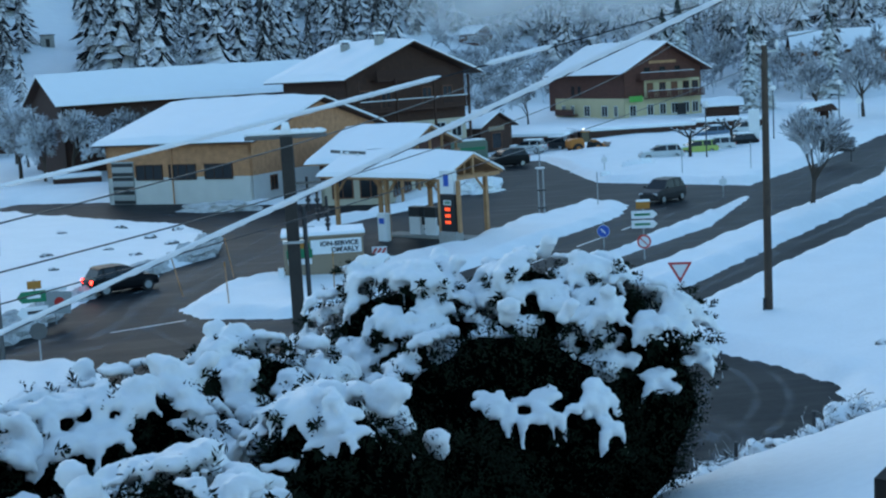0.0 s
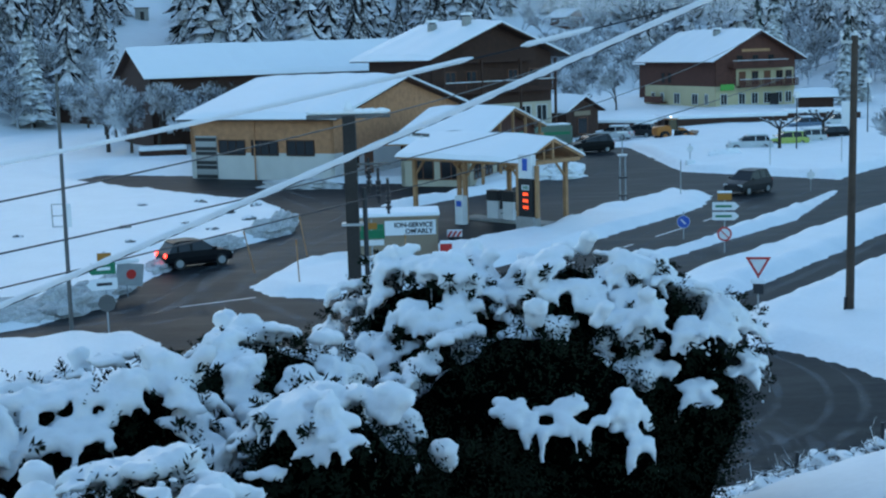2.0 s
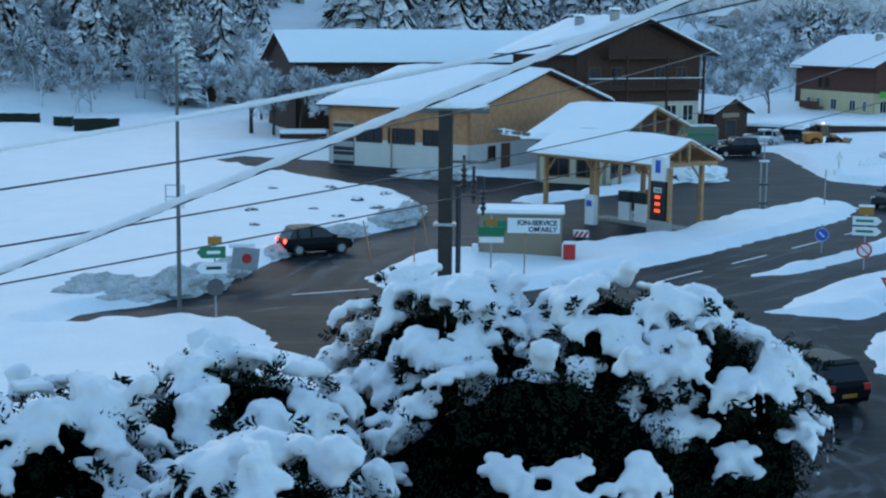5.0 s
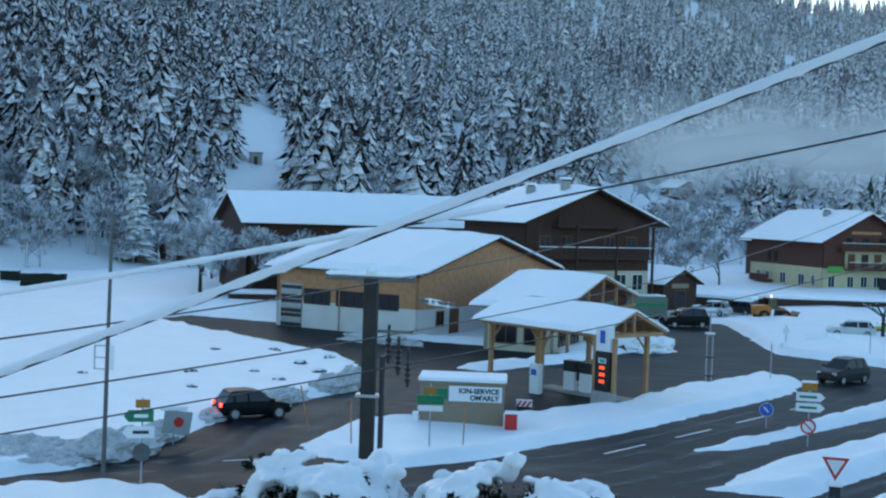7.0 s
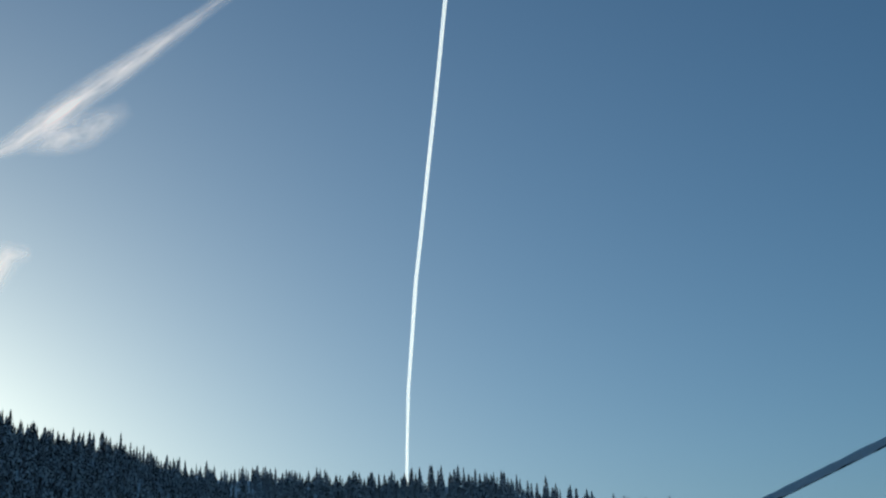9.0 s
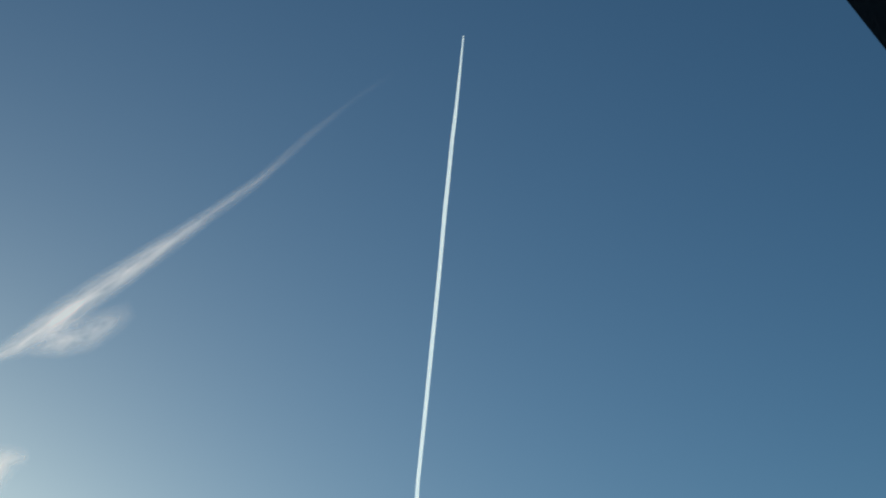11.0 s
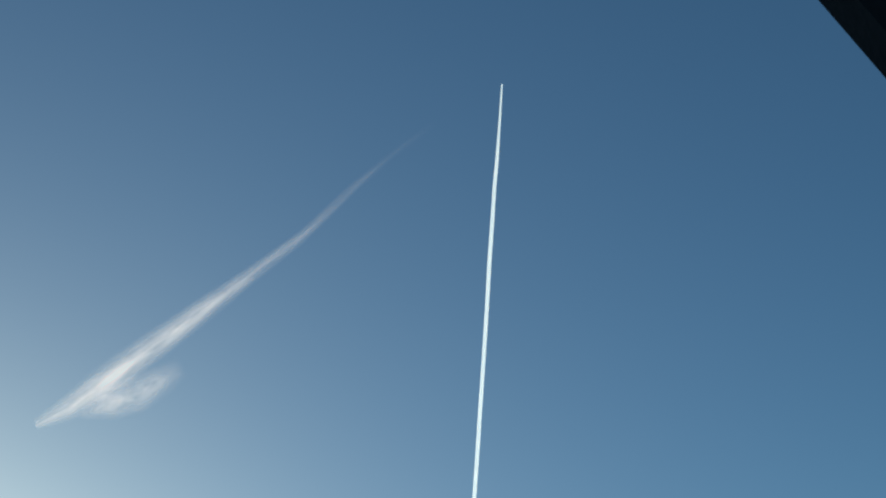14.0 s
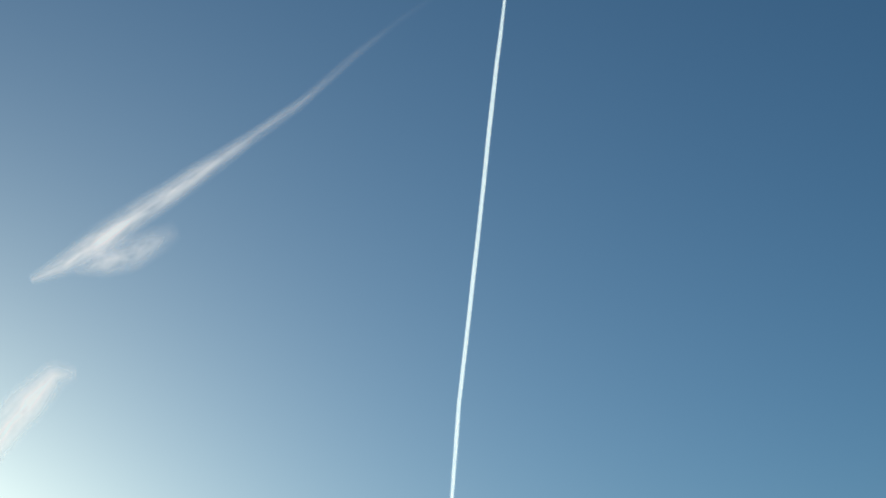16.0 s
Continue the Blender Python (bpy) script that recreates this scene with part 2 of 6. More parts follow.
SPLITTER = [(6.9, 64), (13, 72.6), (20.4, 84.2), (26.5, 94.8), (24.6, 90), (19, 78.1), (9.2, 64.9)]
SHOP_STRIP = [(-6, 92), (-1, 98.5), (4.5, 107.5), (6.5, 107), (1.5, 97.5), (-4, 90.5)]


def outside(px, py, poly):
    """Signed distance from a polygon, negative within it."""
    inside = np.zeros(px.shape, bool)
    best = np.full(px.shape, 1e9)
    for (ax, ay), (bx, by) in zip(poly, poly[1:] + poly[:1]):
        dx, dy = bx - ax, by - ay
        u = np.clip(((px - ax) * dx + (py - ay) * dy) / (dx * dx + dy * dy), 0, 1)
        best = np.minimum(best, np.hypot(px - ax - u * dx, py - ay - u * dy))
        if dy:
            inside ^= ((ay > py) != (by > py)) & (px < dx * (py - ay) / dy + ax)
    return np.where(inside, -best, best)


def step(a, b, v):
    u = np.clip((v - a) / (b - a), 0, 1)
    return u * u * (3 - 2 * u)


def rumple(x, y, size, seed):
    """Smooth value noise on the plan, -1 to 1."""
    g = np.random.RandomState(seed).rand(256, 256) * 2 - 1
    u, v = x / size + 1000.3, y / size + 1000.7
    i, j = np.floor(u).astype(int), np.floor(v).astype(int)
    fu, fv = u - i, v - j
    fu, fv = fu * fu * (3 - 2 * fu), fv * fv * (3 - 2 * fv)
    a, b, c, d = g[i % 256, j % 256], g[(i + 1) % 256, j % 256], g[i % 256, (j + 1) % 256], g[(i + 1) % 256, (j + 1) % 256]
    return a * (1 - fu) * (1 - fv) + b * fu * (1 - fv) + c * (1 - fu) * fv + d * fu * fv


RIDGE_AZ = [-180, -75, -50, -32, -19, -14.5, -9.8, -5.1, -0.2, 4.6, 9.3, 16.1, 30, 60, 120, 180]
RIDGE_EL = [3, 8, 15, 15.8, 13.8, 12.4, 11.35, 10.55, 10.45, 10.05, 8.85, 7.8, 7.2, 6, 3, 3]
FOOT_AZ, FOOT_FAR = [-60, -30, -16, -8, 0, 10, 20, 40], [150, 160, 195, 215, 260, 290, 240, 220]
RIDGE_FAR = [900, 650, 650, 690, 760, 800, 950, 1000, 900, 920, 980, 1050, 1100, 1000, 900, 900]


def mountain(x, y):
    az, r = np.degrees(np.arctan2(x, y)), np.hypot(x, y)
    el, far = np.interp(az, RIDGE_AZ, RIDGE_EL), np.interp(az, RIDGE_AZ, RIDGE_FAR)
    foot = np.interp(az, FOOT_AZ, FOOT_FAR)
    top = np.tan(np.radians(el)) * far + 1
    u = (r - foot) / (far - foot)
    rise = np.where(u < 1, np.clip(u, 0, 1) ** 1.15, np.clip(1 - (u - 1) * 0.8, 0.2, 1))
    front = step(-60, 60, y)
    return (top * rise + 5 * rumple(x, y, 60, 5) * step(0, 0.15, u)) * front


def ground_z(x, y):
    x, y = np.asarray(x, float), np.asarray(y, float)
    d = outside(x, y, ASPHALT_OUTLINE)
    for p in (ISLAND, SPLITTER, SHOP_STRIP):
        d = np.maximum(d, -outside(x, y, p))
    wob = d + 0.30 * rumple(x, y, 1.3, 1) + 0.18 * rumple(x, y, 0.5, 2)
    snow = 0.30 * step(0.0, 0.9, wob) + 0.09 * rumple(x, y, 3, 3) * step(0.3, 2, d) + 0.28 * rumple(x, y, 9, 4) * step(1, 5, d)
    # ploughed ridges along the roads
    snow = snow + 0.28 * np.exp(-((d - 1.0) / 0.7) ** 2) * (0.5 + 0.5 * rumple(x, y, 1.1, 6)) * step(20, 46, y)
    lie = y - 0.75 * (x - 3)
    near = np.interp(np.where(y < 60, lie, 60), [-40, 4, 9, 13.5, 18, 20.5, 27], [7.0, 6.9, 6.6, 5.6, 3.3, 2.4, 0.0]) * step(2, -1, outside(x, y, [(-200, -900), (200, -900), (60, 60), (-200, 32)]))
    side = step(12, 24, x) * np.interp(y, [0, 30, 38, 60], [0, 1.0, 1.2, 0.3])
    left = step(-14, -30, x) * 0.6 * step(52, 90, y)
    return np.where(d < 0, snow - 0.05, snow) + np.maximum(near, 0) + side * step(0, 3, d) + left * step(0, 4, d) + mountain(x, y)


def spaced(stops):
    out = []
    for (a, s0), (b, s1) in zip(stops, stops[1:]):
        v = a
        while v < b - 1e-6:
            out.append(v)
            v += s0 + (s1 - s0) * (v - a) / (b - a)
    return np.array(out + [stops[-1][0]])


def build_ground():
    xs = spaced([(-1600, 120), (-400, 30), (-120, 6), (-40, 0.9), (-22, 0.42), (30, 0.42), (55, 1.2), (120, 6), (400, 30), (1600, 120)])
    ys = spaced([(-900, 150), (-100, 20), (0, 0.9), (14, 0.5), (30, 0.42), (100, 0.5), (145, 1.2), (220, 7), (420, 16), (1300, 30), (2200, 200)])
    gx, gy = np.meshgrid(xs, ys)
    gz = ground_z(gx, gy)
    nx, ny = len(xs), len(ys)
    i = np.arange((nx - 1) * (ny - 1))
    k = (i // (nx - 1)) * nx + i % (nx - 1)
    me = from_np("ground", np.stack([gx, gy, gz], -1).reshape(-1, 3), np.stack([k, k + 1, k + nx + 1, k + nx], 1), SNOW, True)
    tagged(new("ground", me), "snow-covered valley floor and wooded mountain slope", "ground", kind="structure")


def road_material():
    m = material("slushy_asphalt", (0.014, 0.016, 0.019), 0.6, vary=0.4, scale=0.25, fine=4.0, bump=0.15, spec=0.05)
    t = m.node_tree
    b = t.nodes["Principled BSDF"]
    c = [n for n in t.nodes if n.bl_idname == "ShaderNodeTexCoord"][0]
    old = b.inputs["Base Color"].links[0].from_socket
    mp = t.nodes.new("ShaderNodeMapping")
    mp.inputs["Rotation"].default_value = (0, 0, radians(-57))
    mp.inputs["Scale"].default_value = (0.16, 0.9, 1)
    t.links.new(c.outputs["Object"], mp.inputs["Vector"])
    n = t.nodes.new("ShaderNodeTexNoise")
    n.inputs["Scale"].default_value, n.inputs["Detail"].default_value = 1.0, 8
    n.inputs["Roughness"].default_value = 0.65
    t.links.new(mp.outputs[0], n.inputs["Vector"])
    r = t.nodes.new("ShaderNodeMapRange")
    r.inputs["From Min"].default_value, r.inputs["From Max"].default_value = 0.53, 0.72
    r.inputs["To Max"].default_value = 0.11
    t.links.new(n.outputs["Fac"], r.inputs["Value"])
    mx = t.nodes.new("ShaderNodeMix")
    mx.data_type = 'RGBA'
    mx.inputs["B"].default_value = (0.27, 0.30, 0.34, 1)
    t.links.new(r.outputs[0], mx.inputs["Factor"])
    t.links.new(old, mx.inputs["A"])
    t.links.new(mx.outputs["Result"], b.inputs["Base Color"])
    rr = t.nodes.new("ShaderNodeMapRange")
    rr.inputs["To Min"].default_value, rr.inputs["To Max"].default_value = 0.32, 0.8
    t.links.new(n.outputs["Fac"], rr.inputs["Value"])
    t.links.new(rr.outputs[0], b.inputs["Roughness"])
    return m


def build_road():
    bm = bmesh.new()
    bmesh.ops.create_grid(bm, x_segments=40, y_segments=40, size=0.5)
    for v in bm.verts:
        v.co.x, v.co.y = -40 + (v.co.x + 0.5) * 130, 29.5 + (v.co.y + 0.5) * 158
    road = part("road", bm, road_material())
    tagged(road, "wet grey asphalt road with slush and tyre tracks", "road", kind="structure")
    for ax, ay, bx, by in ((3.0, 62.2, 5.0, 65.2), (6.6, 67.6, 8.6, 70.6), (10.2, 73.2, 12.2, 76.3), (13.9, 79, 15.9, 82.2), (-12.8, 56.2, -9.8, 58.0)):
        d = Vector((bx - ax, by - ay, 0)).normalized() * 0.07
        n = Vector((-d.y, d.x, 0))
        bm = bmesh.new()
        bm.faces.new([bm.verts.new(Vector(p) + q) for p, q in (((ax, ay, 0.006), n), ((ax, ay, 0.006), -n), ((bx, by, 0.006), -n), ((bx, by, 0.006), n))])
        ob = part("lane_marking", bm, WHITE)
        tagged(ob, "worn white painted lane dash on the wet asphalt", "road marking", kind="structure")


build_ground()
build_road()


# ---------------------------------------------------------------- woods
def conifer_mesh(seed, boughs=56, wide=0.17, droop=0.09):
    """A unit-high spruce: drooping boughs scattered up a stem, each a folded kite."""
    rng = np.random.RandomState(seed)
    vs, fs = [], []
    for z, r in ((0, 0.014), (0.93, 0.003)):
        for i in range(3):
            vs.append((r * np.cos(i * 2.094), r * np.sin(i * 2.094), z))
    for i in range(3):
        j = (i + 1) % 3
        fs += [(i, j, 3 + j), (i, 3 + j, 3 + i)]
    a = rng.rand() * 6.28
    for k in range(boughs):
        u = ((k + rng.rand()) / boughs) ** 1.15
        z = 0.09 + 0.84 * u
        a += 2.4 + rng.uniform(-0.5, 0.5)
        r = (wide * (1 - u) ** 0.8 + 0.018) * rng.uniform(0.65, 1.2)
        w = (0.016 + 0.26 * r) * rng.uniform(0.7, 1.3)
        d = (droop * rng.uniform(0.5, 1.5)) * (1.1 - 0.6 * u)
        c, s = np.cos(a), np.sin(a)
        p = len(vs)
        vs += [(0.06 * r * c, 0.06 * r * s, z + 0.05), (0.6 * r * c - w * s, 0.6 * r * s + w * c, z - 0.75 * d),
               (r * c, r * s, z - d), (0.6 * r * c + w * s, 0.6 * r * s - w * c, z - 0.75 * d)]
        fs += [(p, p + 2, p + 1), (p, p + 3, p + 2)]
    p = len(vs)
    vs += [(0.02, 0, 0.9), (-0.01, 0.017, 0.9), (-0.01, -0.017, 0.9), (0, 0, 1.0)]
    fs += [(p, p + 1, p + 3), (p + 1, p + 2, p + 3), (p + 2, p, p + 3)]
    return np.array(vs), fs


def scatter(name, protos, places, mat, label, category):
    """One mesh of many plants: places are x, y, z, height, turn, spread, kind."""
    tris = []
    for v, f in protos:
        tris.append((np.asarray(v), np.array([t for q in f for t in ((q[0], q[1], q[2]),) + (((q[0], q[2], q[3]),) if len(q) > 3 else ())])))
    vs, fs, n = [], [], 0
    for x, y, z, h, a, w, k in places:
        v, f = tris[k]
        c, s = math.cos(a) * h * w, math.sin(a) * h * w
        vs.append(np.stack([v[:, 0] * c - v[:, 1] * s + x, v[:, 0] * s + v[:, 1] * c + y, v[:, 2] * h + z], 1))
        fs.append(f + n)
        n += len(v)
    vs, fs = np.concatenate(vs), np.concatenate(fs)
    me = bpy.data.meshes.new(name)
    me.vertices.add(len(vs))
    me.vertices.foreach_set("co", vs.astype(np.float32).ravel())
    me.loops.add(len(fs) * 3)
    me.loops.foreach_set("vertex_index", fs.astype(np.int32).ravel())
    me.polygons.add(len(fs))
    me.polygons.foreach_set("loop_start", np.arange(0, len(fs) * 3, 3, dtype=np.int32))
    me.materials.append(mat)
    me.update(calc_edges=True)
    return tagged(new(name, me), label, category, kind="stuff")


def build_woods():
    rng = np.random.RandomState(11)
    protos = [conifer_mesh(s, n, w, d) for s, n, w, d in ((1, 60, 0.16, 0.10), (2, 54, 0.20, 0.09), (3, 58, 0.13, 0.11), (4, 62, 0.22, 0.08), (5, 56, 0.17, 0.12), (6, 50, 0.18, 0.07))]
    spots = []
    while len(spots) < 9800:
        az = rng.uniform(-27, 22)
        far, foot = np.interp(az, RIDGE_AZ, RIDGE_FAR), np.interp(az, FOOT_AZ, FOOT_FAR)
        u = rng.rand() ** 0.72
        r = foot + 12 + (far + 14 - foot) * u
        x, y = r * math.sin(radians(az)), r * math.cos(radians(az))
        if r < 330 and abs(az + 12.5 + 0.4 * math.sin(r * 0.13)) < 1.9 - 1.0 * (r - 195) / 135 + 0.4 * rng.rand():
            continue
        if 1.6 < az < 7.4 and r < 352 or az >= 7.4 and r < 330 and rng.rand() < 0.6:
            continue
        if abs(az - 1.25 - 0.25 * math.sin(u * 30)) < 0.16 and 0.52 < u < 0.8:
            continue
        if -7.6 < az < -5.7 and 0.84 + 0.03 * math.sin(az * 5) < u < 0.90:
            continue
        # broadleaf gaps in the spruce
        if rumple(np.array(x), np.array(y), 55, 8) > 0.4 and u < 0.7 and rng.rand() < 0.4:
            continue
        h = (7 + 13 * rng.rand() ** 1.6) * (1 + 0.25 * rumple(np.array(x), np.array(y), 40, 9)) * np.interp(u, [0, 0.3, 1], [1.15, 1.0, 0.85])
        spots.append((x, y, 0, h, rng.uniform(0, 6.28), rng.uniform(0.85, 1.3), rng.randint(6)))
    p = np.array(spots)
    p[:, 2] = ground_z(p[:, 0], p[:, 1]) - 0.5
    scatter("spruce_forest", protos, [(*q[:6], int(q[6])) for q in p], CONIFER, "snow-dusted spruce forest covering the mountain slope", "forest")


build_woods()


# ---------------------------------------------------------------- buildings
def window(parent, x, z, w, h, y, face, pane_mat=None, frame_mat=None, bars=1, name="window"):
    """A framed window on a wall; face 'front' looks to -y, 'gable' to +x (then x runs along the depth)."""
    pane_mat, frame_mat = pane_mat or GLASS, frame_mat or SHUTTER

    def bx(a0, a1, z0, z1, d0, d1):
        return box((a0, y - d1, z0), (a1, y - d0, z1)) if face == "front" else box((y + d0, a0, z0), (y + d1, a1, z1))
    t = 0.09
    win = part(name, bx(x - w / 2, x + w / 2, z, z + h, 0.0, 0.03), pane_mat, parent)
    fr = bmesh.new()
    for a0, a1, z0, z1 in [(x - w / 2 - t, x + w / 2 + t, z - t, z), (x - w / 2 - t, x + w / 2 + t, z + h, z + h + t),
                           (x - w / 2 - t, x - w / 2, z, z + h), (x + w / 2, x + w / 2 + t, z, z + h)] + \
            [(x - w / 2 + w * (i + 1) / (bars + 1) - 0.03, x - w / 2 + w * (i + 1) / (bars + 1) + 0.03, z, z + h) for i in range(bars)]:
        if face == "front":
            add_box(fr, (a0, y - 0.07, z0), (a1, y, z1))
        else:
            add_box(fr, (y, a0, z0), (y + 0.07, a1, z1))
    part("window_frame", fr, frame_mat, win)
    return win


def roof_parts(parent, L, W, he, hr, o, mat, snow_t=0.28, thick=0.16, snow=True):
    run = W / 2 + o
    slope = (hr - he) / run
    for sgn in (-1, 1):
        ye = -o if sgn < 0 else W + o
        pts = [(ye, he), (W / 2, hr), (W / 2, hr - thick * 1.1), (ye, he - thick)]
        part("roof_slope", prism(pts, 0, -L - o, o), mat, parent)
        # snow blanket with a rounded lip over the eave
        yl = ye + 0.12 * sgn
        zl = he + slope * 0.0 - 0.02
        n = 14
        vs, fs = [], []
        nx = 24
        for i in range(nx + 1):
            x = -L - o - 0.08 + (L + 2 * o + 0.16) * i / nx
            for j in range(n + 1):
                u = j / n
                yy = yl + (W / 2 - yl) * u
                zz = he + (hr - he) * (abs(yy - ye) / run if (yy - ye) * -sgn > 0 else 0)
                tt = snow_t * min(1, 0.35 + u * 9) * (1 + 0.10 * math.sin(x * 1.7 + sgn) + 0.08 * math.sin(x * 0.6 + u * 5))
                edge = min(1.0, 0.4 + 3 * min(i, nx - i) / nx)
                sag = -0.10 if j == 0 else 0
                vs.append((x, yy, zz + 0.012 + tt * edge + sag))
        top = len(vs)
        for i in range(nx + 1):
            x = -L - o - 0.08 + (L + 2 * o + 0.16) * i / nx
            for j in (0, n):
                yy = yl + (W / 2 - yl) * (j / n)
                zz = he if j == 0 else hr
                vs.append((x, yy - (0.03 * sgn if j == 0 else 0), zz + (0.012 if j else -0.05)))
        for i in range(nx):
            for j in range(n):
                a = i * (n + 1) + j
                fs.append((a, a + n + 1, a + n + 2, a + 1))
            a, b = i * (n + 1), (i + 1) * (n + 1)
            fs.append((a, top + 2 * i, top + 2 * i + 2, b))
            fs.append((top + 2 * i, top + 2 * i + 1, top + 2 * i + 3, top + 2 * i + 2))
        for i in (0, nx):
            a = i * (n + 1)
            fs.append([a + j for j in range(n + 1)] + [top + 2 * i + 1, top + 2 * i])
        if snow:
            bm = bmesh.new()
            bv = [bm.verts.new(v) for v in vs]
            for f in fs:
                bm.faces.new([bv[k] for k in f])
            part("roof_snow", bm, SNOW_ROOF, parent, "thick smooth snow blanket", smooth=False)


def gable_walls(parent, L, W, he, hr, o, low, high, split, gable_high=None, t=0.3):
    """Walls of two materials: low up to split, high above; gables reach up under the roof."""
    gable_high = gable_high or high
    slope = (hr - he) / (W / 2 + o)
    zw = he + slope * o - 0.2
    zp = hr - 0.22
    for nm, y0, y1 in (("front_wall", 0, t), ("back_wall", W - t, W)):
        if split > 0:
            part(nm, box((-L, y0, 0), (0, y1, split)), low, parent)
        if split < zw:
            part(nm, box((-L, y0, split), (0, y1, zw)), high, parent)
    for nm, x0, x1 in (("gable_wall", -t, 0.012), ("gable_wall", -L - 0.012, -L + t)):
        if split > 0:
            part(nm, box((x0, 0, 0), (x1, W, split)), low, parent)
        part(nm, prism([(0, split), (W, split), (W, zw), (W / 2, zp), (0, zw)], 0, x0, x1), gable_high, parent)


def chimney(parent, x, y, z, h=1.1, w=0.7):
    c = part("chimney", box((x - w / 2, y - w / 2, z), (x + w / 2, y + w / 2, z + h), 0.03), CONCRETE, parent)
    part("chimney_cap", box((x - w / 2 - 0.1, y - w / 2 - 0.1, z + h + 0.15), (x + w / 2 + 0.1, y + w / 2 + 0.1, z + h + 0.4), 0.08), SNOW_ROOF, c)
    part("chimney_foot", box((x - w / 2 + 0.1, y - w / 2 + 0.1, z + h), (x + w / 2 - 0.1, y + w / 2 - 0.1, z + h + 0.15)), DARK_METAL, c)


def balcony(parent, y0, y1, z, x, depth, mat, snow=True, h=1.0):
    """A boarded balcony on the gable."""
    b = part("balcony", box((x, y0, z - 0.14), (x + depth, y1, z)), mat, parent)
    n = int((y1 - y0) / 0.3)
    bm = box((x + depth - 0.05, -0.1, z), (x + depth - 0.02, 0.1, z + h - 0.08))
    first = part("baluster", bm, mat, b)
    first.location.y = y0 + 0.1
    for i in range(1, n + 1):
        o2 = new("baluster", first.data)
        o2.parent, o2.location.y = b, y0 + 0.1 + (y1 - y0 - 0.2) * i / n
    part("handrail", box((x + depth - 0.09, y0, z + h - 0.08), (x + depth + 0.02, y1, z + h)), mat, b)
    if snow:
        part("rail_snow", box((x + depth - 0.10, y0, z + h), (x + depth + 0.03, y1, z + h + 0.07), 0.03), SNOW_ROOF, b)


def build_garage():
    L, W, he, hr, o = 14.7, 22.8, 5.2, 8.2, 0.8
    g = thing("workshop", heading(-10.6, 110.2, 0, -27.5), "orange-boarded workshop with white base and deep snow on its roof", "workshop building")
    gable_walls(g, L, W, he, hr, o, WHITE_WALL, ORANGE, 2.3)
    roof_parts(g, L, W, he, hr, o, DARK_WOOD, 0.38)
    for x in (-10.3, -6.9, -3.3):
        window(g, x, 2.15, 2.6, 1.15, 0, "front", bars=2, frame_mat=DARK_WOOD)
    d = part("roller_door", box((-14.2, -0.05, 0), (-11.9, -0.002, 3.7)), STEEL, g, "grey ribbed roller door")
    for i in range(9):
        part("slat", box((-14.15, -0.11, 0.05 + i * 0.4), (-11.95, -0.052, 0.36 + i * 0.4), 0.015), STEEL if i % 3 == 1 else DARK_METAL, d)
    part("downpipe", rod((-7.9, -0.12, 0), (-7.9, -0.12, 4.9), 0.06), ORANGE, g)
    window(g, 3.2, 0.9, 1.0, 1.1, 0.012, "gable", bars=1)
    window(g, 5.4, 0.0, 1.2, 2.1, 0.012, "gable", bars=0, pane_mat=SHUTTER)


def build_shop():
    L, W, he, hr, o = 5.6, 20.0, 3.4, 5.5, 0.9
    g = thing("shop", heading(0.4, 103.0, 0, -18), "low timber shop with an open boarded gable under snow", "shop building")
    gable_walls(g, L, W, he, hr, o, CREAM, RED_WOOD, 2.0, RED_WOOD)
    roof_parts(g, L, W, he, hr, o, TIMBER, 0.3)
    for y in (2.0, 5.0, 8.5, 12, 15.5):
        window(g, y, 0.5, 1.9, 1.6, 0.012, "gable", bars=1)
    for x in (-3.8, -1.5):
        window(g, x, 0.6, 1.6, 1.5, 0, "front", bars=1)
    for y in (1, 6, 10, 14, 19):
        part("gable_post", box((0.65, y - 0.1, 0), (0.85, y + 0.1, he + (1 - abs(y - 10) / 10.9) * 2.0 - 0.1)), TIMBER, g)
    part("tie_beam", box((0.62, 0, 2.55), (0.88, W, 2.8)), TIMBER, g)
    part("sign_board", box((0.9, 7.5, 2.9), (0.96, 12.5, 3.4)), GREEN, g, "green shop sign board")


def build_dark_chalet():
    L, W, he, hr, o = 10.5, 15.4, 9.5, 12.9, 1.4
    g = thing("chalet", heading(-2.63, 130.0, 0, -51.6), "large dark timber chalet with pale ground floor and snowy roof", "chalet")
    gable_walls(g, L, W, he, hr, o, CREAM, DARK_WOOD, 4.9)
    roof_parts(g, L, W, he, hr, o, DARK_WOOD, 0.4)
    chimney(g, -6.5, 5.2, 11.9)
    chimney(g, -2.2, 6.2, 12.5)
    balcony(g, 0.6, 14.8, 6.2, 0.02, 1.2, DARK_WOOD)
    balcony(g, 3.0, 12.4, 9.2, 0.02, 1.1, DARK_WOOD, False)
    for y in (2.2, 4.8, 10.2, 13.0):
        window(g, y, 6.5, 1.2, 1.7, 0.012, "gable", frame_mat=SHUTTER)
    for y in (1.6, 4.0, 6.6, 9.2, 11.8, 14):
        window(g, y, 3.0, 1.3, 1.5, 0.012, "gable", frame_mat=FRAME_W, pane_mat=GLASS if y != 6.6 else SHUTTER)
    for x in (-8.6, -5.6, -2.4):
        window(g, x, 3.2, 1.1, 1.4, 0, "front", frame_mat=FRAME_W)
        window(g, x, 6.6, 1.1, 1.4, 0, "front", frame_mat=DARK_WOOD)
    for y in (0.5, 5.2, 10.2, 14.9):
        part("balcony_post", box((1.1, y - 0.1, 0), (1.3, y + 0.1, 9.3)), DARK_WOOD, g)


